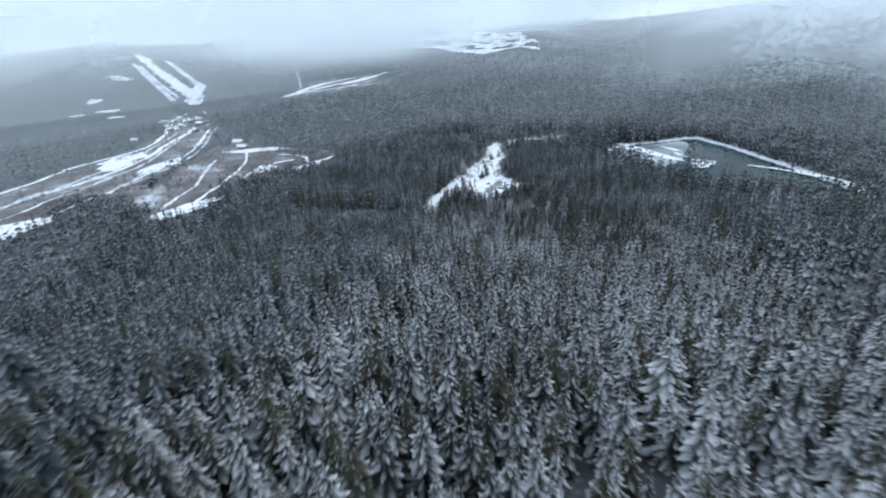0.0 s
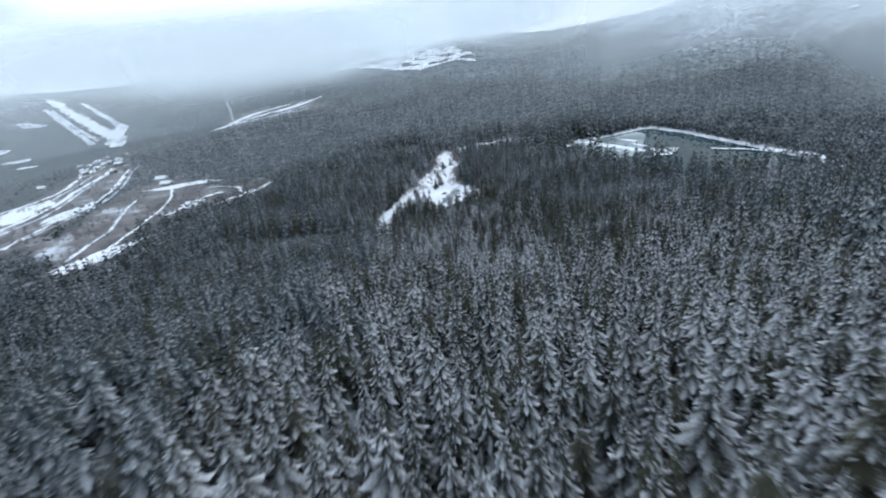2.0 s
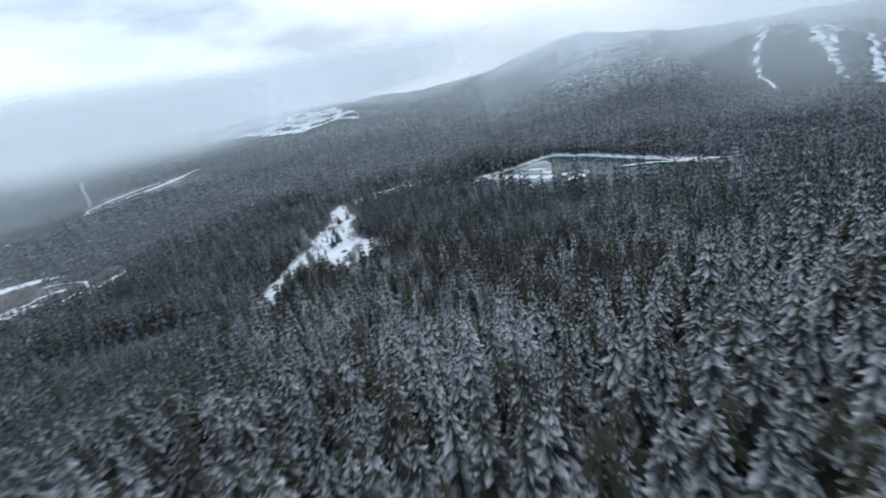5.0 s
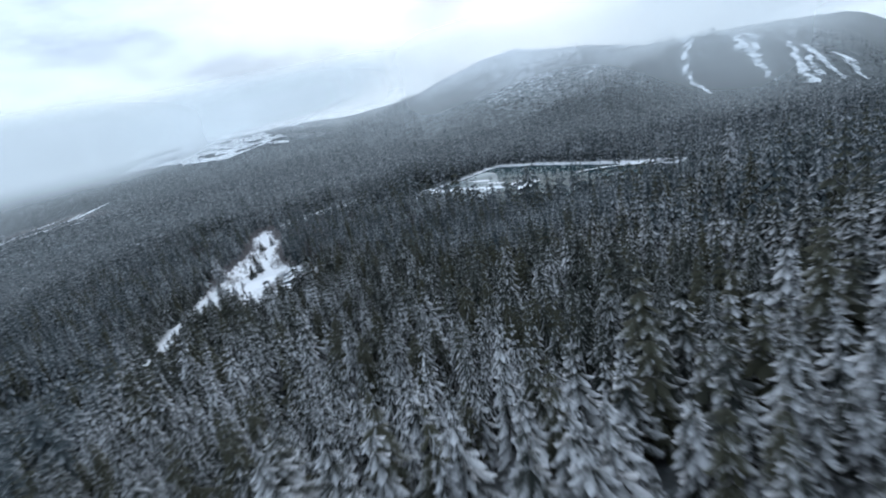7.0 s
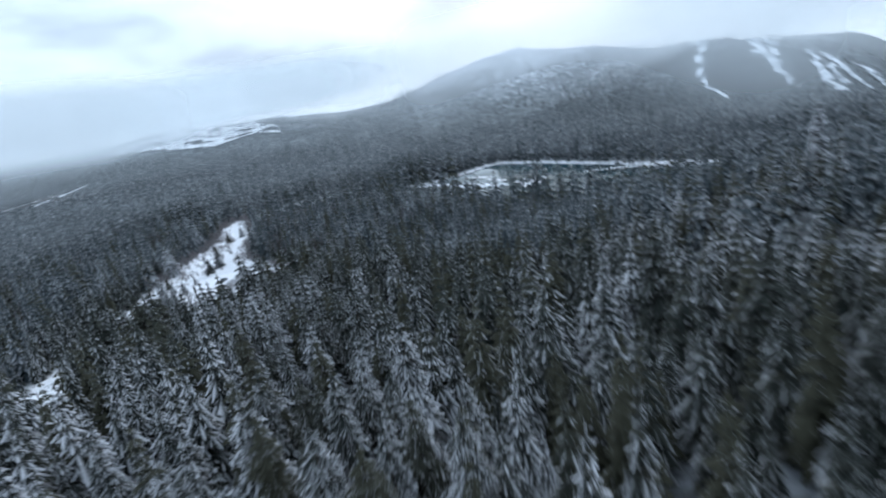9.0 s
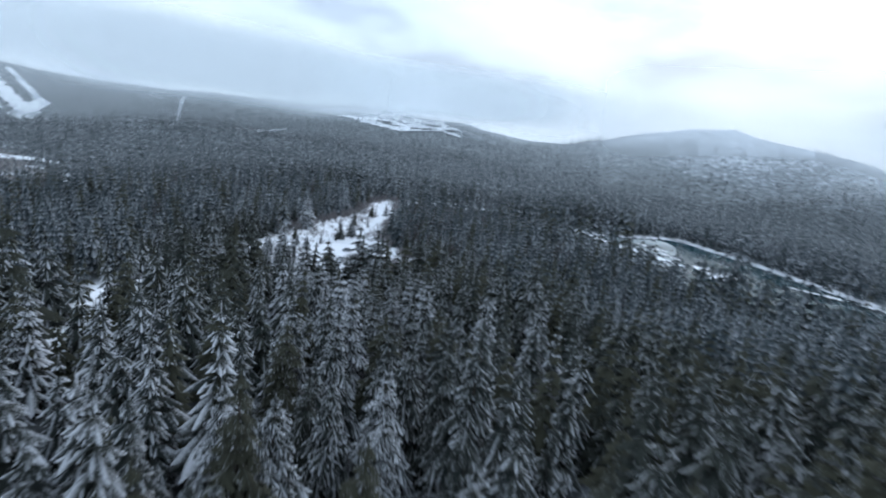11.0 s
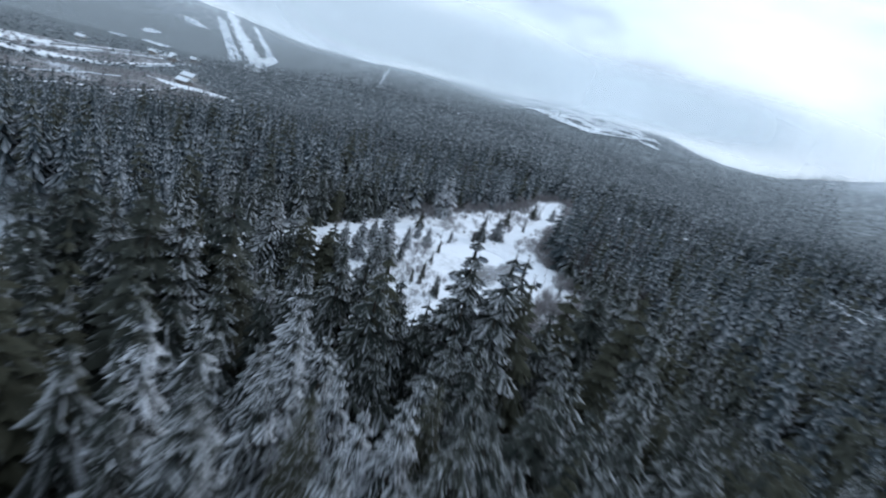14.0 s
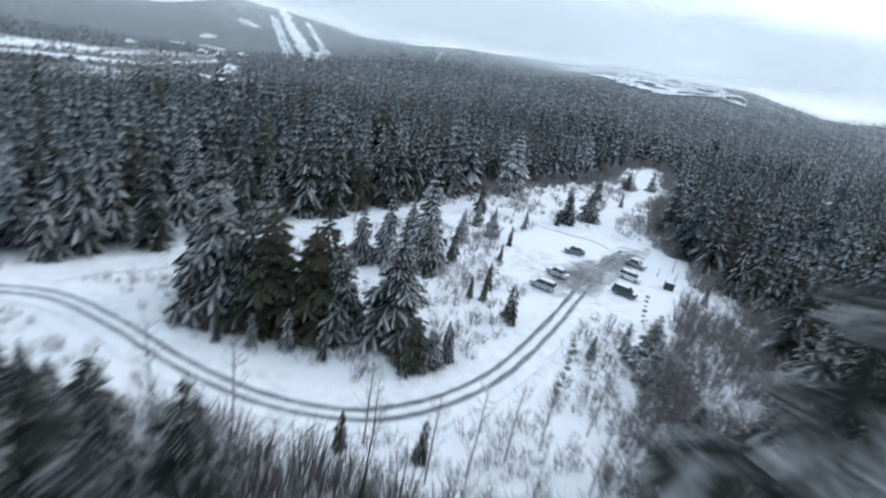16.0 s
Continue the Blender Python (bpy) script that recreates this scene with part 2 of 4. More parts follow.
def way_distance(x, y, pts):
    """Distance to a bent line."""
    best = np.full(np.shape(x), 1e9)
    for (x0, y0), (x1, y1) in zip(pts[:-1], pts[1:]):
        dx, dy = x1 - x0, y1 - y0
        s = np.clip(((x - x0) * dx + (y - y0) * dy) / (dx * dx + dy * dy + 1e-9), 0, 1)
        best = np.minimum(best, np.hypot(x - x0 - s * dx, y - y0 - s * dy))
    return best


def inside(x, y, pts):
    r = np.zeros(np.shape(x), bool)
    for (x0, y0), (x1, y1) in zip(pts, pts[1:] + pts[:1]):
        cut = ((y0 > y) != (y1 > y)) & (x < (x1 - x0) * (y - y0) / (y1 - y0 + 1e-9) + x0)
        r ^= cut
    return r


def edge(x, y, pts):
    """Signed distance to a closed outline, negative inside."""
    d = way_distance(x, y, pts + pts[:1])
    return np.where(inside(x, y, pts), -d, d)


def smooth_line(pts, n=8, closed=False):
    out = []
    p = [pts[-1]] + list(pts) + [pts[0], pts[1]] if closed else [pts[0]] + list(pts) + [pts[-1]]
    for i in range(1, len(p) - 2):
        for k in range(n):
            u = k / n
            out.append(tuple(0.5 * (2 * p[i][c] + (p[i + 1][c] - p[i - 1][c]) * u + (2 * p[i - 1][c] - 5 * p[i][c] + 4 * p[i + 1][c] - p[i + 2][c]) * u * u + (3 * p[i][c] - p[i - 1][c] - 3 * p[i + 1][c] + p[i + 2][c]) * u ** 3) for c in range(2)))
    return out if closed else out + [tuple(pts[-1])]


LAKE_Z = -5.0
LAKE = smooth_line([(163, 700), (187, 729), (222, 746), (266, 771), (284, 750), (300, 727), (320, 682), (335, 652), (350, 618), (362, 590), (368, 562), (374, 542), (366, 530), (346, 532), (318, 541), (284, 552), (256, 563), (230, 581), (206, 611), (184, 637), (166, 666)], 4, True)
ICE = smooth_line([(166, 700), (189, 726), (224, 742), (250, 758), (257, 738), (247, 702), (240, 672), (226, 646), (206, 632), (186, 642), (170, 668)], 4, True)
ROAD = smooth_line([(52, 552), (51.4, 540), (51.7, 527), (53, 510), (53.7, 496), (53.4, 485), (51.3, 476.5), (48, 470.3), (44, 466), (38, 462.5), (29, 460.3), (18, 459.3), (9, 457.2), (4.5, 451.5), (7, 442), (16, 430), (27, 415), (34, 401), (39, 390)])
BACK_ROAD = smooth_line([(52, 551), (45, 555.5), (37, 553.7), (27, 551.8), (17.5, 549), (12, 538), (8.2, 521), (6, 506), (4.6, 494), (3.4, 474), (2, 462), (3, 453)])
NORTH_TRACK = smooth_line([(44, 556), (40, 580), (38, 610), (36, 640), (30, 670), (24, 700), (22, 722)])
EAST_TRACK = smooth_line([(24, 716), (48, 742), (82, 762), (130, 766), (148, 728), (164, 704)])


def rim(az):
    """Height of the mountains round the valley by compass angle."""
    ang = [-180, -100, -75, -62, -56, -50, -46, -40, -30, -20, -12, -4, 2, 6, 9, 13.5, 17.5, 21.5, 27, 33, 38, 42.5, 47, 49, 51, 53.5, 60, 90, 130, 180]
    top = [260, 160, 70, 95, 130, 176, 156, 122, 144, 114, 108, 78, 32, 52, 80, 118, 146, 154, 124, 98, 90, 78, 50, 28, 4, -30, -60, 0, 200, 260]
    return np.interp(az, ang, top)


def height(x, y):
    """The lie of the land at a place."""
    x, y = np.asarray(x, float), np.asarray(y, float)
    slope = np.interp(y, [-200, 0, 184, 272, 335, 375, 420, 448, 470], [178, 131, 76, 49, 29, 22, 12, 3, 0])
    z = slope * step(-110, 55, x) + np.maximum(x - 120, 0) * 0.10 * (1 - step(420, 520, y)) * (1 - step(260, 420, x))
    z = z - 22 * step(-60, -250, x) - 5 * step(560, 700, y)
    z = z + 13 * np.exp(-(((x - 110) / 28) ** 2 + ((y - 430) / 25) ** 2))
    z = z + 40 * np.exp(-(((x + 285) / 230) ** 2 + ((y - 1010) / 150) ** 2))
    d = np.hypot(x - 105, y - 245)
    az = np.degrees(np.arctan2(x - 105, y - 245))
    z = z - 78 * step(800, 1900, d) * step(-12, -36, az)
    z = z - 420 * step(850, 2300, d) * step(49, 60, az) * step(100, 80, az)
    near = np.interp(az, [-180, -100, -75, -50, -40, -30, -20, -4, 9, 21.5, 33, 38, 47, 53, 100, 180], [500, 900, 1200, 1500, 1450, 1150, 1000, 900, 850, 800, 660, 620, 600, 600, 900, 500])
    far = np.interp(az, [-180, -100, -75, -50, -40, -30, -20, -4, 2, 6, 9, 13.5, 21.5, 27, 33, 38, 47, 53, 60, 90, 180], [1500, 1700, 1900, 2100, 2200, 2300, 2250, 2150, 2000, 1800, 1650, 1550, 1480, 1350, 1150, 1000, 950, 900, 900, 1300, 1500])
    u = np.clip((d - near) / (far - near), 0, 1.3)
    up = np.where(u < 1, u * u * (2.2 - 1.2 * u), 1 - 0.5 * (u - 1))
    z = z + rim(az) * up + waves(x, y, 900, 3) * 7 * step(0.05, 0.5, u) + waves(x, y, 260, 5) * 4 * step(0.02, 0.3, u)
    z = z + waves(x, y, 120, 9) * 1.2 * step(70, 150, np.hypot(x - 40, y - 520))
    e = edge(x, y, LAKE)
    shore = step(2.0, 70.0, e)
    return z * shore + LAKE_Z * (1 - shore) - 2.0 * (1 - step(-4.0, 1.0, e))


# ---- where no forest stands ----
LOOP = smooth_line([(-2, 447), (10, 449), (26, 449), (40, 448), (54, 449), (66, 452), (78, 462), (81, 482), (83, 500), (83, 518), (80, 540), (71, 551), (62, 562), (56, 580), (52, 600), (48, 622), (50, 640), (60, 650), (71, 661), (72, 678), (62, 682), (48, 672), (40, 684), (36, 708), (29, 731), (17, 731), (11, 712), (11, 688), (14, 660), (14, 630), (10, 600), (6, 575), (6, 545), (3, 515), (1, 480), (-1, 460)], 4, True)
FIELDS = [
    smooth_line([(-401, 388), (-409, 428), (-436, 499), (-388, 508), (-386, 547), (-413, 627), (-458, 727), (-500, 815), (-620, 985), (-760, 1130), (-900, 1260), (-830, 1130), (-740, 1020), (-617, 847), (-567, 716), (-545, 613), (-552, 544), (-545, 500), (-600, 420), (-470, 330)], 4, True),
    smooth_line([(-379, 519), (-366, 573), (-423, 683), (-420, 759), (-370, 771), (-267, 705), (-235, 747), (-185, 665), (-218, 633), (-266, 630), (-272, 590), (-286, 564), (-250, 511), (-259, 465), (-284, 439), (-304, 476)], 4, True),
    smooth_line([(-777, 1540), (-779, 1690), (-664, 1704), (-555, 1700), (-423, 1540), (-512, 1532), (-661, 1526)], 4, True),
]
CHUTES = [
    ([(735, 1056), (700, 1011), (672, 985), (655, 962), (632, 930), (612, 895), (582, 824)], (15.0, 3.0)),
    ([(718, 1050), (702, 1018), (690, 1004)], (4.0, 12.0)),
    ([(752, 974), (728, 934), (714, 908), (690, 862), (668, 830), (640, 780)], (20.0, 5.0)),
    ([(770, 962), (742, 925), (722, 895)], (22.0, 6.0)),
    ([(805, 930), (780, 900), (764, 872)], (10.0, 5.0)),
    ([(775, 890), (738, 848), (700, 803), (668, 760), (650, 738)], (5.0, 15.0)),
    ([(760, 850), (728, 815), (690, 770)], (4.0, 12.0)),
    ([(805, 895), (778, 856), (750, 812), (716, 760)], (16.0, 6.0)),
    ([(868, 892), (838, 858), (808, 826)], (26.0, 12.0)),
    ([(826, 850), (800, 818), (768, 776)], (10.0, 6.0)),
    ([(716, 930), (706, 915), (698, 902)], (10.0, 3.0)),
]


def field_edge(x, y):
    best = np.full(np.shape(x), 1e9)
    for pts in FIELDS:
        best = np.minimum(best, edge(x, y, pts))
    return best


def open_ground(x, y):
    """True where no tree stands: clearing, roads, fields, lake."""
    w = waves(x, y, 26, 77) * 2.0
    lane = (way_distance(x, y, ROAD) < np.where(y < 458, np.where(y < 402, 5.5, 9.0), 7.5) + w) | (way_distance(x, y, EAST_TRACK) < 7 + w)
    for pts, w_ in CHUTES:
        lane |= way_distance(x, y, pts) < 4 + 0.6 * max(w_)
    return lane | (edge(x, y, LOOP) < w) | (field_edge(x, y) < 2 * w) | (edge(x, y, LAKE) < 7 + w) | (way_distance(x, y, BACK_ROAD) < 4.5)


def array_mesh(name, V, F, mat=None):
    """A mesh from arrays of vertices and of triangles or quads."""
    V, F = np.asarray(V, np.float32), np.asarray(F, np.int32)
    me = bpy.data.meshes.new(name)
    me.vertices.add(len(V))
    me.vertices.foreach_set("co", V.ravel())
    me.loops.add(F.size)
    me.loops.foreach_set("vertex_index", F.ravel())
    me.polygons.add(len(F))
    me.polygons.foreach_set("loop_start", (np.arange(len(F)) * F.shape[1]).astype(np.int32))
    me.update(calc_edges=True)
    if mat:
        me.materials.append(mat)
    return me


def smooth(me):
    me.polygons.foreach_set("use_smooth", np.ones(len(me.polygons), bool))
    return me


def ring_ground():
    """One sheet, fine near the flight and coarse at the horizon."""
    rad = np.concatenate([[2.0], np.linspace(4, 300, 90), np.geomspace(304, 4800, 130)])
    ang = np.linspace(0, 2 * math.pi, 361)[:-1]
    R, A = np.meshgrid(rad, ang, indexing="ij")
    x, y = 70 + R * np.sin(A), 400 + R * np.cos(A)
    V = np.stack([x, y, height(x, y)], -1).reshape(-1, 3)
    n, m = R.shape
    i, j = np.meshgrid(np.arange(n - 1), np.arange(m), indexing="ij")
    F = np.stack([i * m + j, (i + 1) * m + j, (i + 1) * m + (j + 1) % m, i * m + (j + 1) % m], -1).reshape(-1, 4)[:, ::-1]
    me = array_mesh("ground", V, F, ground_mat)
    x, y = V[:, 0], V[:, 1]
    d = np.hypot(x - 105, y - 245)
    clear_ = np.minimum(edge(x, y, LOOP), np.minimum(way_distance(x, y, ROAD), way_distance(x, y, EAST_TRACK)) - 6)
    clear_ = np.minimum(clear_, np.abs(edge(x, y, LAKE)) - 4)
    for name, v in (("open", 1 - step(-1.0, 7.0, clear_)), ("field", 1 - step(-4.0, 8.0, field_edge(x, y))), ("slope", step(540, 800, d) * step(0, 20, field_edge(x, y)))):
        a = me.attributes.new(name, "FLOAT", "POINT")
        a.data.foreach_set("value", v.astype(np.float32))
    return tagged(new("ground", smooth(me)), "snow-covered valley floor and wooded mountain slopes", "ground", kind="structure")


ring_ground()


def flat_sheet(name, pts, z, mat, label, category):
    """A level sheet inside an outline."""
    bm = bmesh.new()
    f = bm.faces.new([bm.verts.new((px, py, z)) for px, py in pts])
    bmesh.ops.triangulate(bm, faces=[f])
    bmesh.ops.recalc_face_normals(bm, faces=bm.faces)
    if bm.faces[:][0].normal.z < 0:
        bmesh.ops.reverse_faces(bm, faces=bm.faces)
    me = bpy.data.meshes.new(name)
    bm.to_mesh(me)
    bm.free()
    me.materials.append(mat)
    return tagged(new(name, me), label, category, kind="structure")


flat_sheet("water", LAKE, LAKE_Z - 0.6, water_mat, "dark teal open water of a mountain lake", "lake")
flat_sheet("lake_ice", ICE, LAKE_Z - 0.45, ice_mat, "grey lake ice with wind-blown white snow streaks", "ice")


def ribbon(name, pts, width, lift, mat, label, category, kind="structure", across=4, ragged=0.0, seed=1, wander=0.0):
    """A strip laid over the land along a bent line. width: one number, or one for each end."""
    r = np.random.RandomState(seed)
    p = np.array(pts, float)
    d = np.gradient(p, axis=0)
    d /= np.linalg.norm(d, axis=1)[:, None] + 1e-9
    side = np.stack([-d[:, 1], d[:, 0]], -1)
    w = np.interp(np.linspace(0, 1, len(p)), [0, 1], width if isinstance(width, tuple) else (width, width))[:, None]
    s = np.linspace(-0.5, 0.5, across + 1)[None]
    run = np.arange(len(p))[:, None]
    off = s * w * (1 + min(1.0, wander * 0.03) * np.sin(run * 0.55 + seed) * np.sin(run * 0.23 + 2 * seed)) + wander * (np.sin(run * 0.21 + seed) + 0.5 * np.sin(run * 0.47 + 3 * seed))
    off[:, 0] += ragged * w[:, 0] * r.uniform(-0.5, 0.5, len(p))
    off[:, -1] += ragged * w[:, 0] * r.uniform(-0.5, 0.5, len(p))
    x = p[:, :1] + side[:, :1] * off
    y = p[:, 1:] + side[:, 1:] * off
    z = height(x, y) + lift
    n, m = x.shape
    i, j = np.meshgrid(np.arange(n - 1), np.arange(m - 1), indexing="ij")
    F = np.stack([i * m + j, i * m + j + 1, (i + 1) * m + j + 1, (i + 1) * m + j], -1).reshape(-1, 4)[:, ::-1]
    me = array_mesh(name, np.stack([x, y, z], -1).reshape(-1, 3), F, mat)
    return tagged(new(name, smooth(me)), label, category, kind=kind)


def shifted(pts, off):
    p = np.array(pts, float)
    d = np.gradient(p, axis=0)
    d /= np.linalg.norm(d, axis=1)[:, None] + 1e-9
    return [tuple(q) for q in p + np.stack([-d[:, 1], d[:, 0]], -1) * off]


ribbon("road", ROAD, 6.2, 0.10, road_mat, "packed snow road that bends round the clearing", "road", ragged=0.12)
ribbon("road", BACK_ROAD, 5.4, 0.13, road_mat, "snow-covered lane along the forest edge", "road", ragged=0.12)
ribbon("track", NORTH_TRACK, (5.0, 3.5), 0.10, road_mat, "snowy track that leaves the clearing northwards", "track", ragged=0.3)
ribbon("track", EAST_TRACK, (4.0, 3.0), 0.30, road_mat, "narrow snowy track through the trees to the lake", "track", ragged=0.3)
for off in (-0.85, 0.85):
    ribbon("wheel_track", shifted(ROAD[:106], off), (0.75, 0.42), 0.23, track_mat, "dark wet wheel track on the packed snow", "wheel track", ragged=0.35, seed=int(off * 10 + 30), across=2)
for off in (-0.8, 0.8):
    ribbon("wheel_track", shifted(BACK_ROAD[14:], off), 0.4, 0.17, road_mat, "faint wheel track in fresh snow", "wheel track", ragged=0.4, seed=int(off * 10 + 50), across=2)


def blotch(name, cx, cy, rx, ry, turn, lift, mat, label, category, seed, kind="structure"):
    """A patch with an uneven edge that lies on the land."""
    r = np.random.RandomState(seed)
    ph = r.uniform(0, 6.28, 4)
    rings, around = 8, 40
    V, F = [(cx, cy)], []
    c, s = math.cos(radians(turn)), math.sin(radians(turn))
    for i in range(1, rings + 1):
        for k in range(around):
            a = 6.28319 * k / around
            q = i / rings * (1 + 0.22 * math.sin(2 * a + ph[0]) + 0.16 * math.sin(3 * a + ph[1]) + 0.10 * math.sin(7 * a + ph[2]) + 0.05 * math.sin(13 * a + ph[3]))
            u, v = rx * q * math.cos(a), ry * q * math.sin(a)
            V.append((cx + u * c - v * s, cy + u * s + v * c))
    for k in range(around):
        F.append((0, 1 + k, 1 + (k + 1) % around, 1 + (k + 1) % around))
    for i in range(rings - 1):
        for k in range(around):
            a0, a1 = 1 + i * around + k, 1 + i * around + (k + 1) % around
            F.append((a0, a0 + around, a1 + around, a1))
    P = np.array(V)
    bm = bmesh.new()
    vs = [bm.verts.new((px, py, pz)) for (px, py), pz in zip(V, height(P[:, 0], P[:, 1]) + lift)]
    for f in F:
        bm.faces.new([vs[q] for q in dict.fromkeys(f)])
    me = bpy.data.meshes.new(name)
    bm.to_mesh(me)
    bm.free()
    me.materials.append(mat)
    me.attributes.new("inner", "FLOAT", "POINT").data.foreach_set("value", np.array([1.0] + [1 - (i + 1) / rings for i in range(rings) for _ in range(around)], np.float32))
    return tagged(new(name, smooth(me)), label, category, kind=kind)


blotch("car_park", 51.2, 534, 7.0, 25, -3, 0.16, slush_mat, "trodden dark slush in the small car park", "car park", 4)
blotch("lake_island", 257, 654, 16, 13, 40, 2.3, snow_mat, "low snowy island in the lake", "island", 9)
ribbon("lake_bar", smooth_line([(300, 650), (326, 638), (347, 620), (366, 596), (371, 566)]), (2.5, 7.0), 2.3, snow_mat, "thin snow-covered spit in the lake", "spit", ragged=0.5)
for k, (px, py, rx, ry, turn) in enumerate(((205, 700, 34, 8, -44), (224, 680, 24, 6, -56), (190, 723, 15, 5, -34), (234, 716, 14, 3, -52), (206, 664, 12, 3, -50), (240, 690, 9, 3, -60))):
    blotch("snow_on_ice", px, py, rx, ry, turn, 1.75 + 0.02 * k, (snow_mat, run_mat)[k % 3 == 1], "white wind-packed snow lying on the lake ice", "snow", 16 + 3 * k)
blotch("lake_rock", 332, 552, 5, 3, 60, 2.3, snow_mat, "snow-capped rock in the lake", "rock", 12)
ribbon("snowy_shore", smooth_line(shifted(LAKE[12:46], 4), 4), 2.4, 0.5, snow_mat, "patchy snow along the far bank of the lake", "shore", ragged=2.6, across=2)
blotch("snow_patch", 152, 704, 24, 9, -40, 0.6, snow_mat, "open snow at the lake's end", "snow", 14)

# snow on fields, streets and runs across the valley
for k, (pts, w, lab) in enumerate((
        ([(-552, 480), (-552, 544), (-570, 646), (-560, 734), (-617, 850), (-760, 1060), (-880, 1240)], 8.0, "snowy main road through the valley"),
        ([(-488, 453), (-490, 508), (-482, 564), (-498, 655), (-539, 772), (-590, 900)], 8.0, "ploughed road beside the valley fields"),
        ([(-403, 515), (-418, 582), (-435, 662), (-468, 745), (-540, 880)], 7.0, "ploughed field road with snow banks"),
        ([(-279, 600), (-281, 668), (-262, 695)], 6.0, "snowy lane across a brown field"))):
    ribbon("snow_strip", smooth_line(pts), w, 0.5, snow_mat, lab, "snow strip", ragged=0.5, seed=60 + k)
for k, (px, py, rx, ry, turn, lab) in enumerate((
        (-527, 659, 26, 48, 8, "broad white field beside the valley road"), (-270, 487, 12, 45, -28, "bright snow on a small field"),
        (-407, 409, 16, 40, -10, "white snow-covered yard"), (-442, 640, 12, 60, 12, "snow lying along a field edge"),
        (-350, 742, 45, 11, 8, "snow on the edge of a clearing"), (-225, 672, 12, 36, -20, "snow patch beside a forest lane"), (-277, 645, 12, 25, 30, "thin snow on a brown field"),
        (-850, 1140, 40, 70, 35, "snowy open ground near houses"), (-740, 1600, 22, 70, -50, "white sloping meadow in the forest"), (-560, 1650, 18, 70, -60, "narrow white meadow in the forest"),
        (-661, 925, 16, 50, 38, "snowy verge beside the valley road"))):
    blotch("snow_patch", px, py, rx, ry, turn, 0.8, snow_mat, lab, "snow", 80 + k)
# ploughed strips between the fields
for k, off in enumerate((-48, 5, 38)):
    ribbon("snow_strip", shifted(smooth_line([(-440, 400 + 7 * k), (-458, 490), (-460, 590), (-488, 700), (-570, 870 + 9 * k)]), off), (2.0 + k % 3 * 2.0, 4.5), 0.6, run_mat, "narrow bank of ploughed snow between fields", "snow strip", ragged=0.8, seed=140 + k, wander=4.0, across=2)
for k, pts in enumerate(([(-275, 460), (-280, 520), (-292, 580), (-330, 690), (-380, 750)], [(-300, 480), (-312, 540), (-335, 600), (-385, 690)], [(-200, 662), (-232, 690), (-250, 712), (-300, 718)])):
    ribbon("snow_strip", smooth_line(pts), (5.0, 3.0), 0.6, (snow_mat, run_mat)[k % 2], "snowy lane winding over brown fields", "snow strip", ragged=0.7, seed=160 + k, wander=3.0, across=2)
for k, pts in enumerate(([(-770, 1545), (-700, 1585), (-610, 1640), (-565, 1695)], [(-740, 1558), (-620, 1572), (-480, 1552)], [(-772, 1605), (-700, 1660), (-600, 1692)])):
    ribbon("snow_strip", smooth_line(pts), (14.0, 9.0), 0.9, (snow_mat, run_mat)[k % 2], "white lane across a sloping forest meadow", "snow strip", ragged=0.6, seed=170 + k, wander=6.0)
# ski hill
for pts, w, mat, lab, sd in (
        ([(-1110, 1520), (-1190, 1565), (-1274, 1604), (-1360, 1650), (-1448, 1695)], (44.0, 24.0), field_mat, "broad white ski run down a wooded hill", 5),
        ([(-1115, 1445), (-1180, 1490), (-1250, 1530), (-1320, 1570), (-1390, 1610)], (18.0, 14.0), run_mat, "narrow ski run between trees", 6),
        ([(-1125, 1480), (-1200, 1520), (-1280, 1562), (-1370, 1615)], (12.0, 10.0), run_mat, "narrow ski run between trees", 7),
        ([(-1120, 1600), (-1200, 1645), (-1279, 1687), (-1360, 1730)], (26.0, 14.0), run_mat, "narrow ski run between trees", 8)):
    ribbon("ski_run", smooth_line(pts, 16), w, 4.0, mat, lab, "ski run", across=8, ragged=0.6, seed=sd)
blotch("snow_patch", -1090, 1515, 96, 28, 116, 3.0, field_mat, "white open ground at the foot of the ski hill", "snow", 21)
for k, (px, py, rx, ry) in enumerate(((-1336, 1485, 34, 16), (-1209, 1288, 26, 14), (-1292, 1326, 24, 12), (-1150, 1250, 18, 11), (-1240, 1210, 18, 10))):
    blotch("snow_patch", px, py, rx, ry, 60, 3.0, run_mat, "bare snowy rock face on a wooded hill", "snow", 30 + k)
LIFT_LINE = [(-775, 1635), (-835, 1740), (-888, 1823), (-935, 1905), (-985, 1990), (-1030, 2070)]
ribbon("lift_cut", smooth_line(LIFT_LINE), (7.0, 12.0), 2.5, thin_snow, "straight snowy cut up a wooded slope", "forest cut", ragged=0.2)
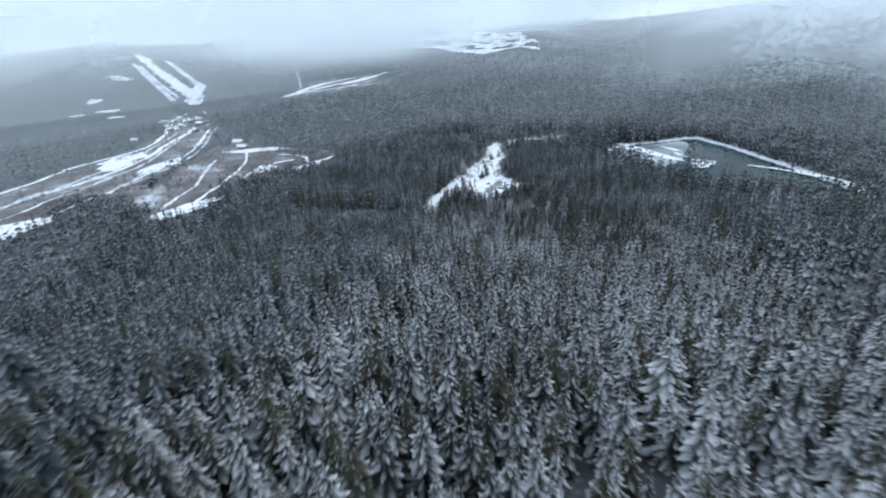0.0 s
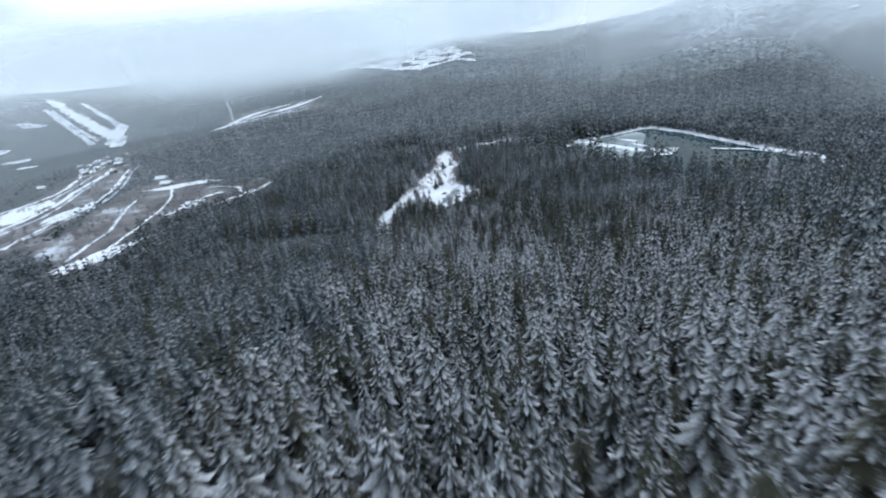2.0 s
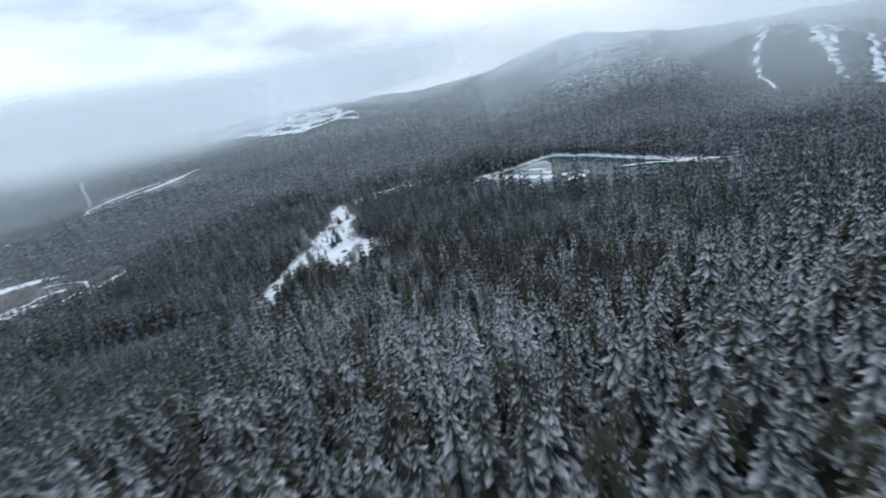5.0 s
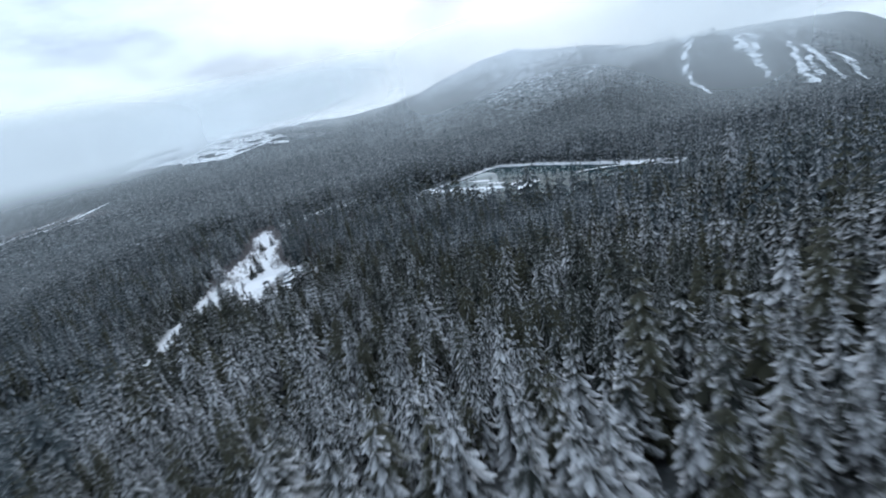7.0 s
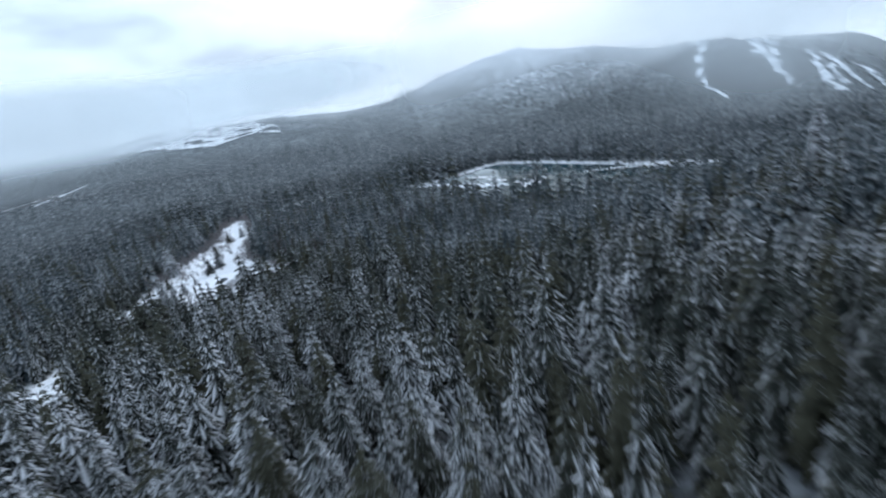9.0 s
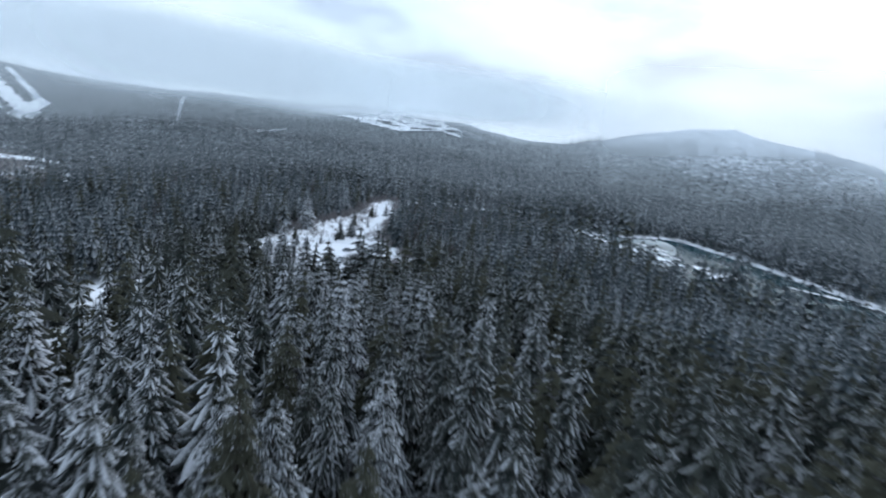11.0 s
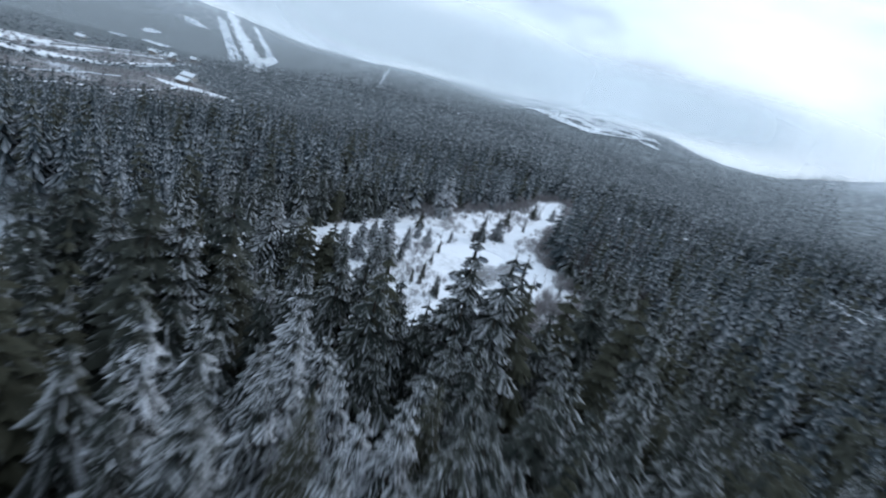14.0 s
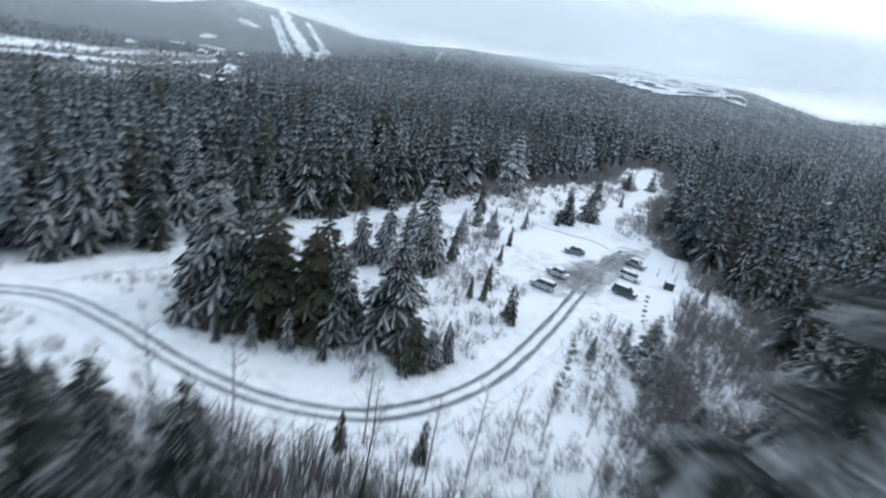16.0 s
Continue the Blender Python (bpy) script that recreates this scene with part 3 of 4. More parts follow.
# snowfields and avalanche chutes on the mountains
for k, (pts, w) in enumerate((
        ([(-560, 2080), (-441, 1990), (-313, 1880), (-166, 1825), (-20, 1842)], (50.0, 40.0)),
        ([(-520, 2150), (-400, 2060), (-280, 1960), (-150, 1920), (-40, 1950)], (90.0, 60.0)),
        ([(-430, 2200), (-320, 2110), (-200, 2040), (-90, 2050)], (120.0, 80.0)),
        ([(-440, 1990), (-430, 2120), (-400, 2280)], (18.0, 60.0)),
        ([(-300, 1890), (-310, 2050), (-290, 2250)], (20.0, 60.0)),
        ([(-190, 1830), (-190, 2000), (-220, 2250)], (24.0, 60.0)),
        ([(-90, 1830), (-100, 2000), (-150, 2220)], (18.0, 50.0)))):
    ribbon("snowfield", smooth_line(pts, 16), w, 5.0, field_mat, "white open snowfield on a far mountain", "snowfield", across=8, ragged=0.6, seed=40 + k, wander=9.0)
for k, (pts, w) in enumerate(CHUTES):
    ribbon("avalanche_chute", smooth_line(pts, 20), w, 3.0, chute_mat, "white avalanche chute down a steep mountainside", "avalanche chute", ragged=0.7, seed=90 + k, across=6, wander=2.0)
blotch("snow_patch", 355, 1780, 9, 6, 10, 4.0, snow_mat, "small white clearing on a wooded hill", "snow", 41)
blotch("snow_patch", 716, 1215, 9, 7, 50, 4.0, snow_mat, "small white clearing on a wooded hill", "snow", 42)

# ---- conifers ----


def conifer(rng, tall, wide, whorls, per, style):
    """One snow-laden conifer, base at 0: vertices, faces, and how much snow lies at each vertex.
    style 3: curved boughs with many side twigs, 2: boughs with two twigs, 1: roofs of boughs, 0: plain blades."""
    V, F, S = [], [], []
    for w in range(whorls):
        u = (w + 0.4 * rng.rand()) / whorls
        z = tall * (0.10 + 0.88 * u)
        r = wide * (1 - u) ** 0.78 * (0.80 + 0.40 * rng.rand()) + 0.15
        a0 = rng.rand() * 6.28
        for k in range(per):
            a = a0 + 6.283 * (k + 0.38 * rng.uniform(-1, 1)) / per
            rr = r * rng.uniform(0.60, 1.20)
            ca, sa = math.cos(a), math.sin(a)
            drop = rr * rng.uniform(0.50, 0.95) * (1.0 - 0.45 * u)
            half = rr * (0.15 if style == 3 else 0.20 if style == 2 else 0.26 if style else 0.42)

            def at(out, side, dz, snow):
                V.append((ca * out - sa * side, sa * out + ca * side, z + dz))
                S.append(snow)
                return len(V) - 1
            A = at(0.0, 0, rr * 0.12 + 0.15, 0.1)
            dip = 0.16 * rr
            if style < 2:
                L, R_ = at(rr * 0.55, half, -drop * 0.45 - dip, 0.25), at(rr * 0.55, -half, -drop * 0.45 - dip, 0.25)
                T = at(rr, 0, -drop, 1.0)
                F += [(A, T, L), (A, R_, T)]
                continue
            L, R_ = at(rr * 0.55, half, -drop * 0.35 - dip, 0.0), at(rr * 0.55, -half, -drop * 0.35 - dip, 0.0)
            M = at(rr * 0.55, 0, -drop * 0.26 + 0.06 * rr, 0.85)
            T = at(rr, 0, -drop, 1.0)
            F += [(A, M, L), (A, R_, M), (M, T, L), (M, R_, T)]
            for sgn, far in ((1, 0.28), (-1, 0.36), (1, 0.50), (-1, 0.58), (1, 0.72), (-1, 0.68))[: 6 if style == 3 else 2]:
                reach = rr * rng.uniform(0.32, 0.50) * (1.2 - far * 0.6)
                p0 = at(rr * far, 0, -drop * far * 0.5 + 0.05 * rr, 0.6)
                p1 = at(rr * (far + 0.22), sgn * reach, -drop * (far * 0.8 + 0.30), 1.0)
                pa = at(rr * (far + 0.02), sgn * reach * 0.6, -drop * (far * 0.7 + 0.28) - 0.05, 0.0)
                pb = at(rr * (far + 0.22), sgn * reach * 0.42, -drop * (far * 0.7 + 0.32) - 0.05, 0.0)
                F += [(p0, p1, pa), (p0, pb, p1)] if sgn > 0 else [(p0, pa, p1), (p0, p1, pb)]
    k = len(V)
    V += [(0, 0, tall), (0.16, 0.0, tall * 0.88), (-0.08, 0.14, tall * 0.88), (-0.08, -0.14, tall * 0.88)]
    S += [0.8, 0.2, 0.2, 0.2]
    F += [(k, k + 1, k + 2), (k, k + 2, k + 3), (k, k + 3, k + 1)]
    return np.array(V), np.array(F), np.array(S)


def snow_laid(me, S, tree=None):
    """Stores how snow lies on a crown."""
    me.attributes.new("snow", "FLOAT", "POINT").data.foreach_set("value", np.asarray(S, np.float32))
    if tree is not None:
        me.attributes.new("tree", "FLOAT", "POINT").data.foreach_set("value", np.asarray(tree, np.float32))
    return me


def pole_mesh(name, spans, sides, mat):
    """Tapered round limbs. spans: (start, end, start radius, end radius)."""
    V, F = [], []
    for p, q, r0, r1 in spans:
        p, q = Vector(p), Vector(q)
        ax = (q - p).normalized()
        e1 = ax.orthogonal().normalized()
        e2 = ax.cross(e1)
        k0 = len(V)
        for c, r in ((p, r0), (q, r1)):
            for k in range(sides):
                a = 6.28319 * k / sides
                V.append(tuple(c + e1 * (r * math.cos(a)) + e2 * (r * math.sin(a))))
        for k in range(sides):
            F.append((k0 + k, k0 + (k + 1) % sides, k0 + sides + (k + 1) % sides, k0 + sides + k))
    return array_mesh(name, V, F, mat)


def part(name, data, parent, label="", m=None):
    """One mesh as a part of a thing or of a part."""
    ob = new(name, data)
    ob.parent = parent
    if m is not None:
        ob.matrix_basis = m
    return tagged(ob, label)


def scatter(rng, x0, x1, y0, y1, gap):
    gx, gy = np.meshgrid(np.arange(x0, x1, gap), np.arange(y0, y1, gap))
    x = (gx + rng.uniform(-0.48, 0.48, gx.shape) * gap).ravel()
    y = (gy + rng.uniform(-0.48, 0.48, gy.shape) * gap).ravel()
    return x, y


def bank_top(x, y):
    """Height to which trees reach: young stand south-west of the road bend, thinned trees down to the clearing."""
    aside = way_distance(x, y, LATE)
    lane = np.where((aside < 22) & (y > 300), np.interp(y, [306, 345, 391, 440, 450, 500], [54, 48, 40, 27, 20, 24]) + 0.15 * aside, 999.0)
    return np.minimum(lane, np.where((x < 58) & (y > 400) & (y < 453), np.maximum(13.0 + 0.36 * (x - 4) - 0.52 * (y - 424) + 5.0 * step(1.5, -1.5, y - 437 - 0.33 * (37 - x)), 7.0), 999.0))


def tree_size(rng, x, y, low, high):
    """Sizes that roll over the land, larger on the knoll and along the near lake shore."""
    shore = 1 + 0.75 * np.exp(-(edge(x, y, LAKE) / 38) ** 2) * (x + 0.55 * y < 640)
    return shore * rng.uniform(low, high, len(x)) * (1 + 0.14 * waves(x, y, 60, 31)) * np.where(rng.rand(len(x)) < 0.06, 1.22, 1.0)


def forest(name, label, x, y, kinds, mat, rng, low=0.75, high=1.2, category="forest", lift=0.0, broad=1.0):
    """Many plants joined into one mesh."""
    z = height(x, y)
    pick = rng.randint(0, len(kinds), len(x))
    turn = rng.uniform(0, 6.283, len(x))
    big = tree_size(rng, x, y, low, high)
    if category == "forest":
        big = np.minimum(big, np.maximum((bank_top(x, y) - z) / 16, 0.3))
    slim = broad * rng.uniform(0.78, 1.2, len(x))
    own = rng.rand(len(x))
    VV, FF, SS, TT, base = [], [], [], [], 0
    for k, (V, F, S) in enumerate(kinds):
        s = pick == k
        if not s.any():
            continue
        c, sn = np.cos(turn[s])[:, None], np.sin(turn[s])[:, None]
        h, w = big[s][:, None], (big[s] * slim[s])[:, None]
        P = np.stack([(V[:, 0] * c - V[:, 1] * sn) * w + x[s][:, None], (V[:, 0] * sn + V[:, 1] * c) * w + y[s][:, None], V[:, 2] * h + z[s][:, None] - 0.2 + lift], -1)
        n = int(s.sum())
        FF.append((F[None] + (np.arange(n) * len(V))[:, None, None] + base).reshape(-1, F.shape[1]))
        VV.append(P.reshape(-1, 3))
        SS.append(np.tile(S, n))
        TT.append(np.repeat(own[s], len(V)))
        base += n * len(V)
    me = snow_laid(array_mesh(name, np.vstack(VV), np.vstack(FF), mat), np.concatenate(SS), np.concatenate(TT))
    return tagged(new(name, me), label, category, kind="stuff")


FLIGHT = [(129, 60), (108, 135), (102, 184), (104, 245), (112, 288), (109, 315), (103, 340), (92, 392), (72, 438), (48, 500)]
LATE = FLIGHT[5:]
rng = np.random.RandomState(11)
NEAREST = [conifer(rng, 17.0, 3.5, 15, 7, 3) for _ in range(6)]
NEAR = [conifer(rng, 16.0, 3.5, 11, 6, 2) for _ in range(5)]
MID = [conifer(rng, 15.5, 3.5, 10, 6, 1) for _ in range(6)]
NEXT = [conifer(rng, 16.0, 3.3, 7, 5, 1) for _ in range(5)]
FAR = [conifer(rng, 17.0, 2.9, 6, 4, 0) for _ in range(5)]
FURTHEST = [conifer(rng, 18.0, 3.6, 3, 4, 0) for _ in range(4)]

# single trees, each of trunk and crown
models = []
for k, (V, F, S) in enumerate(NEAREST + NEAREST[:3]):
    root = tagged(new("conifer"), ("tall dark conifer with snow on its drooping boughs", "dark conifer with only thin snow on its boughs")[k > 5], "tree", group="conifers along the flight", kind="thing")
    root.empty_display_size = 0.5
    part("trunk", pole_mesh("trunk", [((0, 0, -0.8), (0, 0, 7), 0.26, 0.18), ((0, 0, 7), (0, 0, 16.2), 0.18, 0.03)], 7, bark), root)
    part("crown", snow_laid(array_mesh("crown", V, F, (needles_near, needles_bare)[k > 5]), S), root)
    models.append(root)
placed = [0] * len(models)


def less_snowy(px, py):
    """True where the trees are given little snow."""
    return (px > 94 - 0.45 * np.maximum(py - 400, 0)) & (py > 412) & (px > 58) | (px > 63) & (py > 428) | (px < 45) & (py > 438) | (px > 125) & (py > 255) & (py < 330) | (px > 122) & (py > 350) | (px < 80) & (py > 368) & (py < 408) & (px > 30) | (px < 62) & (py > 407)


def single_tree(x, y, tall, turn, k, slim=1.0, label=""):
    m = Matrix.LocRotScale((x, y, float(height(x, y)) - 0.1), Euler((0, 0, turn)), (tall / 17 * slim, tall / 17 * slim, tall / 17))
    if placed[k]:
        ob = copy_thing(models[k], m)
    else:
        ob = models[k]
        ob.matrix_basis = m
    placed[k] = 1
    return tagged(ob, label)


x, y = scatter(rng, -470, 700, -40, 1120, 4.35)
ok = ~open_ground(x, y) & (np.abs(np.arctan2(x - 118, y + 30)) < 1.15)
x, y = x[ok], y[ok]
keep = ((way_distance(x, y, LATE) > 75) | (y < 325) | (rng.rand(len(x)) < 0.72)) & ~((x > 8) & (x < 57) & (y > 423) & (y < 449))
x, y = x[keep], y[keep]
d, dl = way_distance(x, y, FLIGHT), way_distance(x, y, LATE)
rank = np.argsort(np.argsort(np.where((y > 300) & (y < 480), dl, 999)))
hi = rank < 130
near = ~hi & (dl < 62) & (y > 285)
mid = ~hi & ~near & (d < 85)
mid |= ~hi & ~near & (dl < 150) & (y > 380) & (rng.rand(len(x)) < 0.85)
beside = ~hi & ~near & ~mid & (dl < 240) & (dl > 85) & (y > 300) & (rng.rand(len(x)) < 0.5)
far = ~hi & ~near & ~mid & ((dl >= 240) | (y <= 300)) & (rng.rand(len(x)) < np.where((edge(x, y, LAKE) < 45) | (edge(x, y, LAKE) < 70) & (x + 0.55 * y < 640), 0.9, np.where(y > 650, 0.35, 0.38)))
for k, (px, py) in enumerate(zip(x[hi], y[hi])):
    tall = rng.uniform(14.0, 22.0)
    tall = min(tall, max(5.0, rng.uniform(0.92, 1.05) * (float(bank_top(px, py)) - float(height(px, py)))))
    single_tree(px, py, tall, rng.uniform(0, 6.28), 6 + k % 3 if less_snowy(px, py) else k % 6, rng.uniform(0.85, 1.12) * (0.92 if tall > 20 else 1.05))
# trees that stand in the clearing
SOUTH_TREES = ((39.4, 482.7, 14.5, 1.35), (45.0, 479.8, 7.0, 1.35), (46.4, 481.5, 5.5, 1.3), (47.3, 484, 3.4, 1.3), (33.9, 478.2, 14.0, 1.25), (31.2, 476.2, 13.0, 1.2), (27.6, 473.2, 14.5, 1.15), (25.4, 470.8, 16.0, 1.05), (21.6, 469.8, 17.5, 1.0), (18.5, 471.5, 15, 1.0), (14.9, 471, 11, 1.1), (23.5, 475, 15, 1.05), (29.5, 480, 13, 1.1))
NORTH_TREES = ((27.2, 507, 18, 0.95), (29.5, 503.5, 11, 1.0), (20.7, 497, 11, 1.1), (25.1, 523, 7.2, 1.1), (27.7, 531.6, 7.2, 1.0), (12.2, 571, 17, 1.1), (34.3, 560, 9, 1.2), (37.2, 569, 9.5, 1.25), (29.9, 512.5, 7, 1.0), (23, 501, 13, 0.95), (67.5, 504.5, 8.5, 1.35), (69, 500, 6.5, 1.3), (60, 566.5, 8, 1.2), (57, 585, 10, 1.1), (55, 592, 9, 1.1), (62, 574, 9, 1.1), (52, 606, 10, 1.0), (75, 484, 9, 1.2), (17, 545, 7, 1.0), (22, 535, 6, 1.0), (30, 600, 8, 1.1), (18, 515, 9, 1.0), (36, 655, 9, 1.0), (30, 640, 8, 1.0))
for k, (px, py, tall, slim) in enumerate(SOUTH_TREES + NORTH_TREES):
    single_tree(px, py, tall * 1.08, k * 1.7, 6 + k % 3 if 4 <= k < 13 else k % 6, slim * 1.2, "conifer with snowy boughs standing alone in the snowy clearing")
for px, py, tall in ((245, 399, 30), (258, 412, 22), (300, 430, 27), (205, 345, 24)):
    single_tree(px, py, tall, px, 1, 0.85, "very tall dark conifer that rises above the forest")
for k, (px, py, top) in enumerate(((57, 437, 27), (61, 431, 31), (65, 438, 29), (69, 435.5, 30.5), (73, 439, 31), (79.5, 449, 32.5), (80, 441, 34), (84, 451, 32), (76.5, 440, 33), (74.5, 444.5, 33), (77.5, 446, 33), (82, 444, 32), (66, 444.5, 17), (70, 443, 26), (73.5, 461, 17.5), (89, 490, 23), (87, 498, 22), (90, 506, 22), (60, 442, 18), (87, 449, 31), (84, 464, 28), (87, 472, 27), (92, 452, 31), (96, 459, 30), (93, 467, 28), (86, 484, 25), (91, 478, 26), (66, 427, 32))):
    single_tree(px, py, top - float(height(px, py)), k * 1.1, 6 + k % 3 if less_snowy(px, py) else k % 6, 0.95 if top > 20 else 1.1)
# the young stand inside the road bend
yx, yy = scatter(rng, 8, 57, 423, 449, 4.1)
ok = (way_distance(yx, yy, ROAD) > 7.0) & (way_distance(yx, yy, LATE) > 9.0)
for k, (px, py) in enumerate(zip(yx[ok], yy[ok])):
    tall = (float(bank_top(px, py)) - float(height(px, py))) * rng.uniform(0.88, 1.04)
    single_tree(px, py, max(5.0, tall), k * 1.3, 6 + k % 3 if k % 2 else k % 6, 1.15)
for k, (px, py, top) in enumerate(((132, 288, 61), (143, 301, 61), (150, 318, 55), (154, 343, 50), (128, 322, 49), (140, 280, 62))):
    single_tree(px, py, top - float(height(px, py)), k * 1.9, 6 + k % 3, 1.0, "dull olive conifer with thin snow on its boughs")
young = near & (y < 328)
near &= ~young
forest("conifer_forest", "dense young conifers with snow on their boughs", x[young & (x < 122)], y[young & (x < 122)], NEAR, needles_near, rng, 0.55, 0.95, broad=0.88)
forest("conifer_forest", "dense young conifers with thin snow on their boughs", x[young & (x >= 122)], y[young & (x >= 122)], NEAR, needles_bare, rng, 0.55, 0.95, broad=0.88)
near_part = near & ~less_snowy(x, y)
forest("conifer_forest", "dense conifers with snow on their boughs near the clearing", x[near_part], y[near_part], NEAR, needles_near, rng, 0.78, 1.2)
near_part = near & less_snowy(x, y)
forest("conifer_forest", "dense dark conifers with thin snow near the clearing", x[near_part], y[near_part], NEAR, needles_bare, rng, 0.78, 1.2)
hazed_mid = mid & (dl < 150) & (y > 400)
forest("conifer_forest", "dense dark conifers with little snow behind the clearing", x[hazed_mid], y[hazed_mid], MID, needles_hazed, rng, 0.8, 1.3)
mid &= ~hazed_mid
dim = mid & (x < 66 + 22 * waves(x, y, 70, 61) + 0.10 * np.maximum(200 - y, 0))
forest("conifer_forest", "dense dull conifers with little snow on the near hillside", x[dim], y[dim], MID, needles_hazed, rng, 0.58, 1.05, broad=1.15)
mid &= ~dim
forest("conifer_forest", "dense conifers dusted with snow on the near hillside", x[mid], y[mid], MID, needles, rng, 0.60, 1.04, broad=1.1)
forest("conifer_forest", "dense snow-dusted conifers round the clearing", x[beside], y[beside], NEXT, needles_hazed, rng, 0.8, 1.3)
forest("valley_forest", "snow-dusted conifers across the valley floor", x[far & (d < 330)], y[far & (d < 330)], FAR, needles_hazed_valley, rng, 0.85, 1.35)
forest("valley_forest", "snow-dusted conifers far across the valley", x[far & (d >= 330)], y[far & (d >= 330)], FURTHEST, needles_hazed_far, rng, 0.75, 1.2)
x2, y2 = scatter(rng, -1700, 2100, 200, 2200, 10.0)
inner = (x2 > -470) & (x2 < 700) & (y2 < 1120)
ok = ~open_ground(x2, y2) & ~inner & (np.abs(np.arctan2(x2 - 118, y2 + 30)) < 1.2) & (rng.rand(len(x2)) < np.where(np.abs(np.degrees(np.arctan2(x2 - 105, y2 - 245)) + 18) < 28, 1.30, 0.78) - np.hypot(x2 - 105, y2 - 245) / 1950)
ok &= (way_distance(x2, y2, LIFT_LINE) > 11) & (edge(x2, y2, [(-1010, 1400), (-1200, 1440), (-1420, 1590), (-1480, 1720), (-1340, 1760), (-1100, 1660)]) > 0)
forest("mountain_forest", "grey conifer woods on the lower mountain slopes", x2[ok], y2[ok], FURTHEST, needles_hazed_far, rng, 0.8, 1.4)

# ---- leafless brush and small growth ----


def brush(rng, tall, wide, stems):
    """Thin upright stems."""
    V, F = [], []
    for _ in range(stems):
        a, q = rng.uniform(0, 6.28), wide * math.sqrt(rng.rand()) * 0.4
        bx, by = q * math.cos(a), q * math.sin(a)
        h = tall * rng.uniform(0.5, 1.0)
        lean = rng.uniform(0.1, 0.45) * wide
        tx, ty = bx + lean * math.cos(a), by + lean * math.sin(a)
        w = 0.028 + 0.007 * tall
        for turn in (a, a + 1.57):
            k = len(V)
            V += [(bx - w * math.sin(turn), by + w * math.cos(turn), 0), (bx + w * math.sin(turn), by - w * math.cos(turn), 0), (tx, ty, h)]
            F += [(k, k + 1, k + 2)]
        for _ in range(3):
            u = rng.uniform(0.35, 0.8)
            b2 = rng.uniform(0, 6.28)
            s = (bx + (tx - bx) * u, by + (ty - by) * u, h * u)
            e = (s[0] + 0.35 * wide * math.cos(b2), s[1] + 0.35 * wide * math.sin(b2), s[2] + h * 0.28)
            k = len(V)
            V += [(s[0], s[1], s[2] - w * 0.8), (s[0], s[1], s[2] + w * 0.8), e]
            F += [(k, k + 1, k + 2)]
    return np.array(V), np.array(F), np.zeros(len(V))


BRUSH = [brush(rng, 2.2, 1.9, 12) for _ in range(5)]
TALL_BRUSH = [brush(rng, 5.5, 3.0, 24) for _ in range(5)]
bx, by = scatter(rng, -20, 110, 430, 780, 1.9)
e, w = edge(bx, by, LOOP), waves(bx, by, 22, 51)
lanes = np.minimum(np.minimum(way_distance(bx, by, ROAD) - 4.2, way_distance(bx, by, BACK_ROAD) - 3.6), way_distance(bx, by, NORTH_TRACK) - 3.0)
park = np.hypot((bx - 50) / 13, (by - 538) / 18)
inner_side = (e < 0) & (lanes > 0) & (park > 1.5)
pick = inner_side & (rng.rand(len(bx)) < 0.30 + 0.45 * (w > 0.1) + 0.25 * (e > -4) - 0.15 * (lanes > 9))
forest("bare_brush", "leafless brown brush sticking out of the snow", bx[pick], by[pick], BRUSH, twig_mat, rng, 0.45, 1.25, "brush")
south = (by < 459.5 + 0.62 * np.maximum(bx - 51, 0)) & (bx > 34 + 0.8 * np.maximum(452 - by, 0)) & (e < 4)
east = (bx > 70 - 0.05 * (by - 480)) & (bx < 92) & (by > 452) & (by < 556) & (e < 5)
pick = (((south | east) & (rng.rand(len(bx)) < 0.60 + 0.30 * w + 0.35 * south)) | ((e > -5) & (e < 5) & (by > 560) & (rng.rand(len(bx)) < 0.5))) & (lanes > 2.0) & (park > 1.25) & (np.hypot(bx - 72, by - 538) > 6)
forest("bare_thicket", "tall leafless grey thicket at the edge of the clearing", bx[pick], by[pick], TALL_BRUSH, twig_mat, rng, 0.45, 1.15, "thicket")
fx, fy = scatter(rng, -640, -160, 270, 800, 9.0)
pick = (field_edge(fx, fy) < -3) & (waves(fx, fy, 70, 13) > 0.1)
forest("field_brush", "brown leafless scrub on the valley fields", fx[pick], fy[pick], TALL_BRUSH, twig_mat, rng, 0.6, 1.3, "scrub")
brown_mat, t, b = material("brown_bare_crowns")
t.links.new(ramp(t, noise_of(t, 0.8), [(0.35, (0.055, 0.045, 0.043)), (0.65, (0.13, 0.11, 0.107))]), b.inputs["Base Color"])
b.inputs["Roughness"].default_value = 0.95
WOODS = [brush(rng, 12.0, 6.0, 30) for _ in range(4)]
cx, cy = [], []
for px, py, q, n in ((-20, 676, 12, 16), (72, 612, 10, 22), (64, 632, 9, 22), (80, 590, 8, 12), (-60, 615, 10, 12), (-128, 552, 9, 12), (-100, 512, 7, 8), (-92, 625, 10, 12), (84, 668, 8, 14), (100, 650, 14, 16), (-40, 520, 6, 6), (-45, 585, 6, 6), (140, 560, 12, 12), (74, 564, 6, 18), (90, 550, 6, 14), (66, 585, 6, 14)):
    cx.append(px + rng.uniform(-q, q, n))
    cy.append(py + rng.uniform(-q, q, n))
cx, cy = np.concatenate(cx), np.concatenate(cy)
forest("bare_woods", "brown leafless trees among the conifers", cx, cy, WOODS, brown_mat, rng, 0.8, 1.25, "trees")
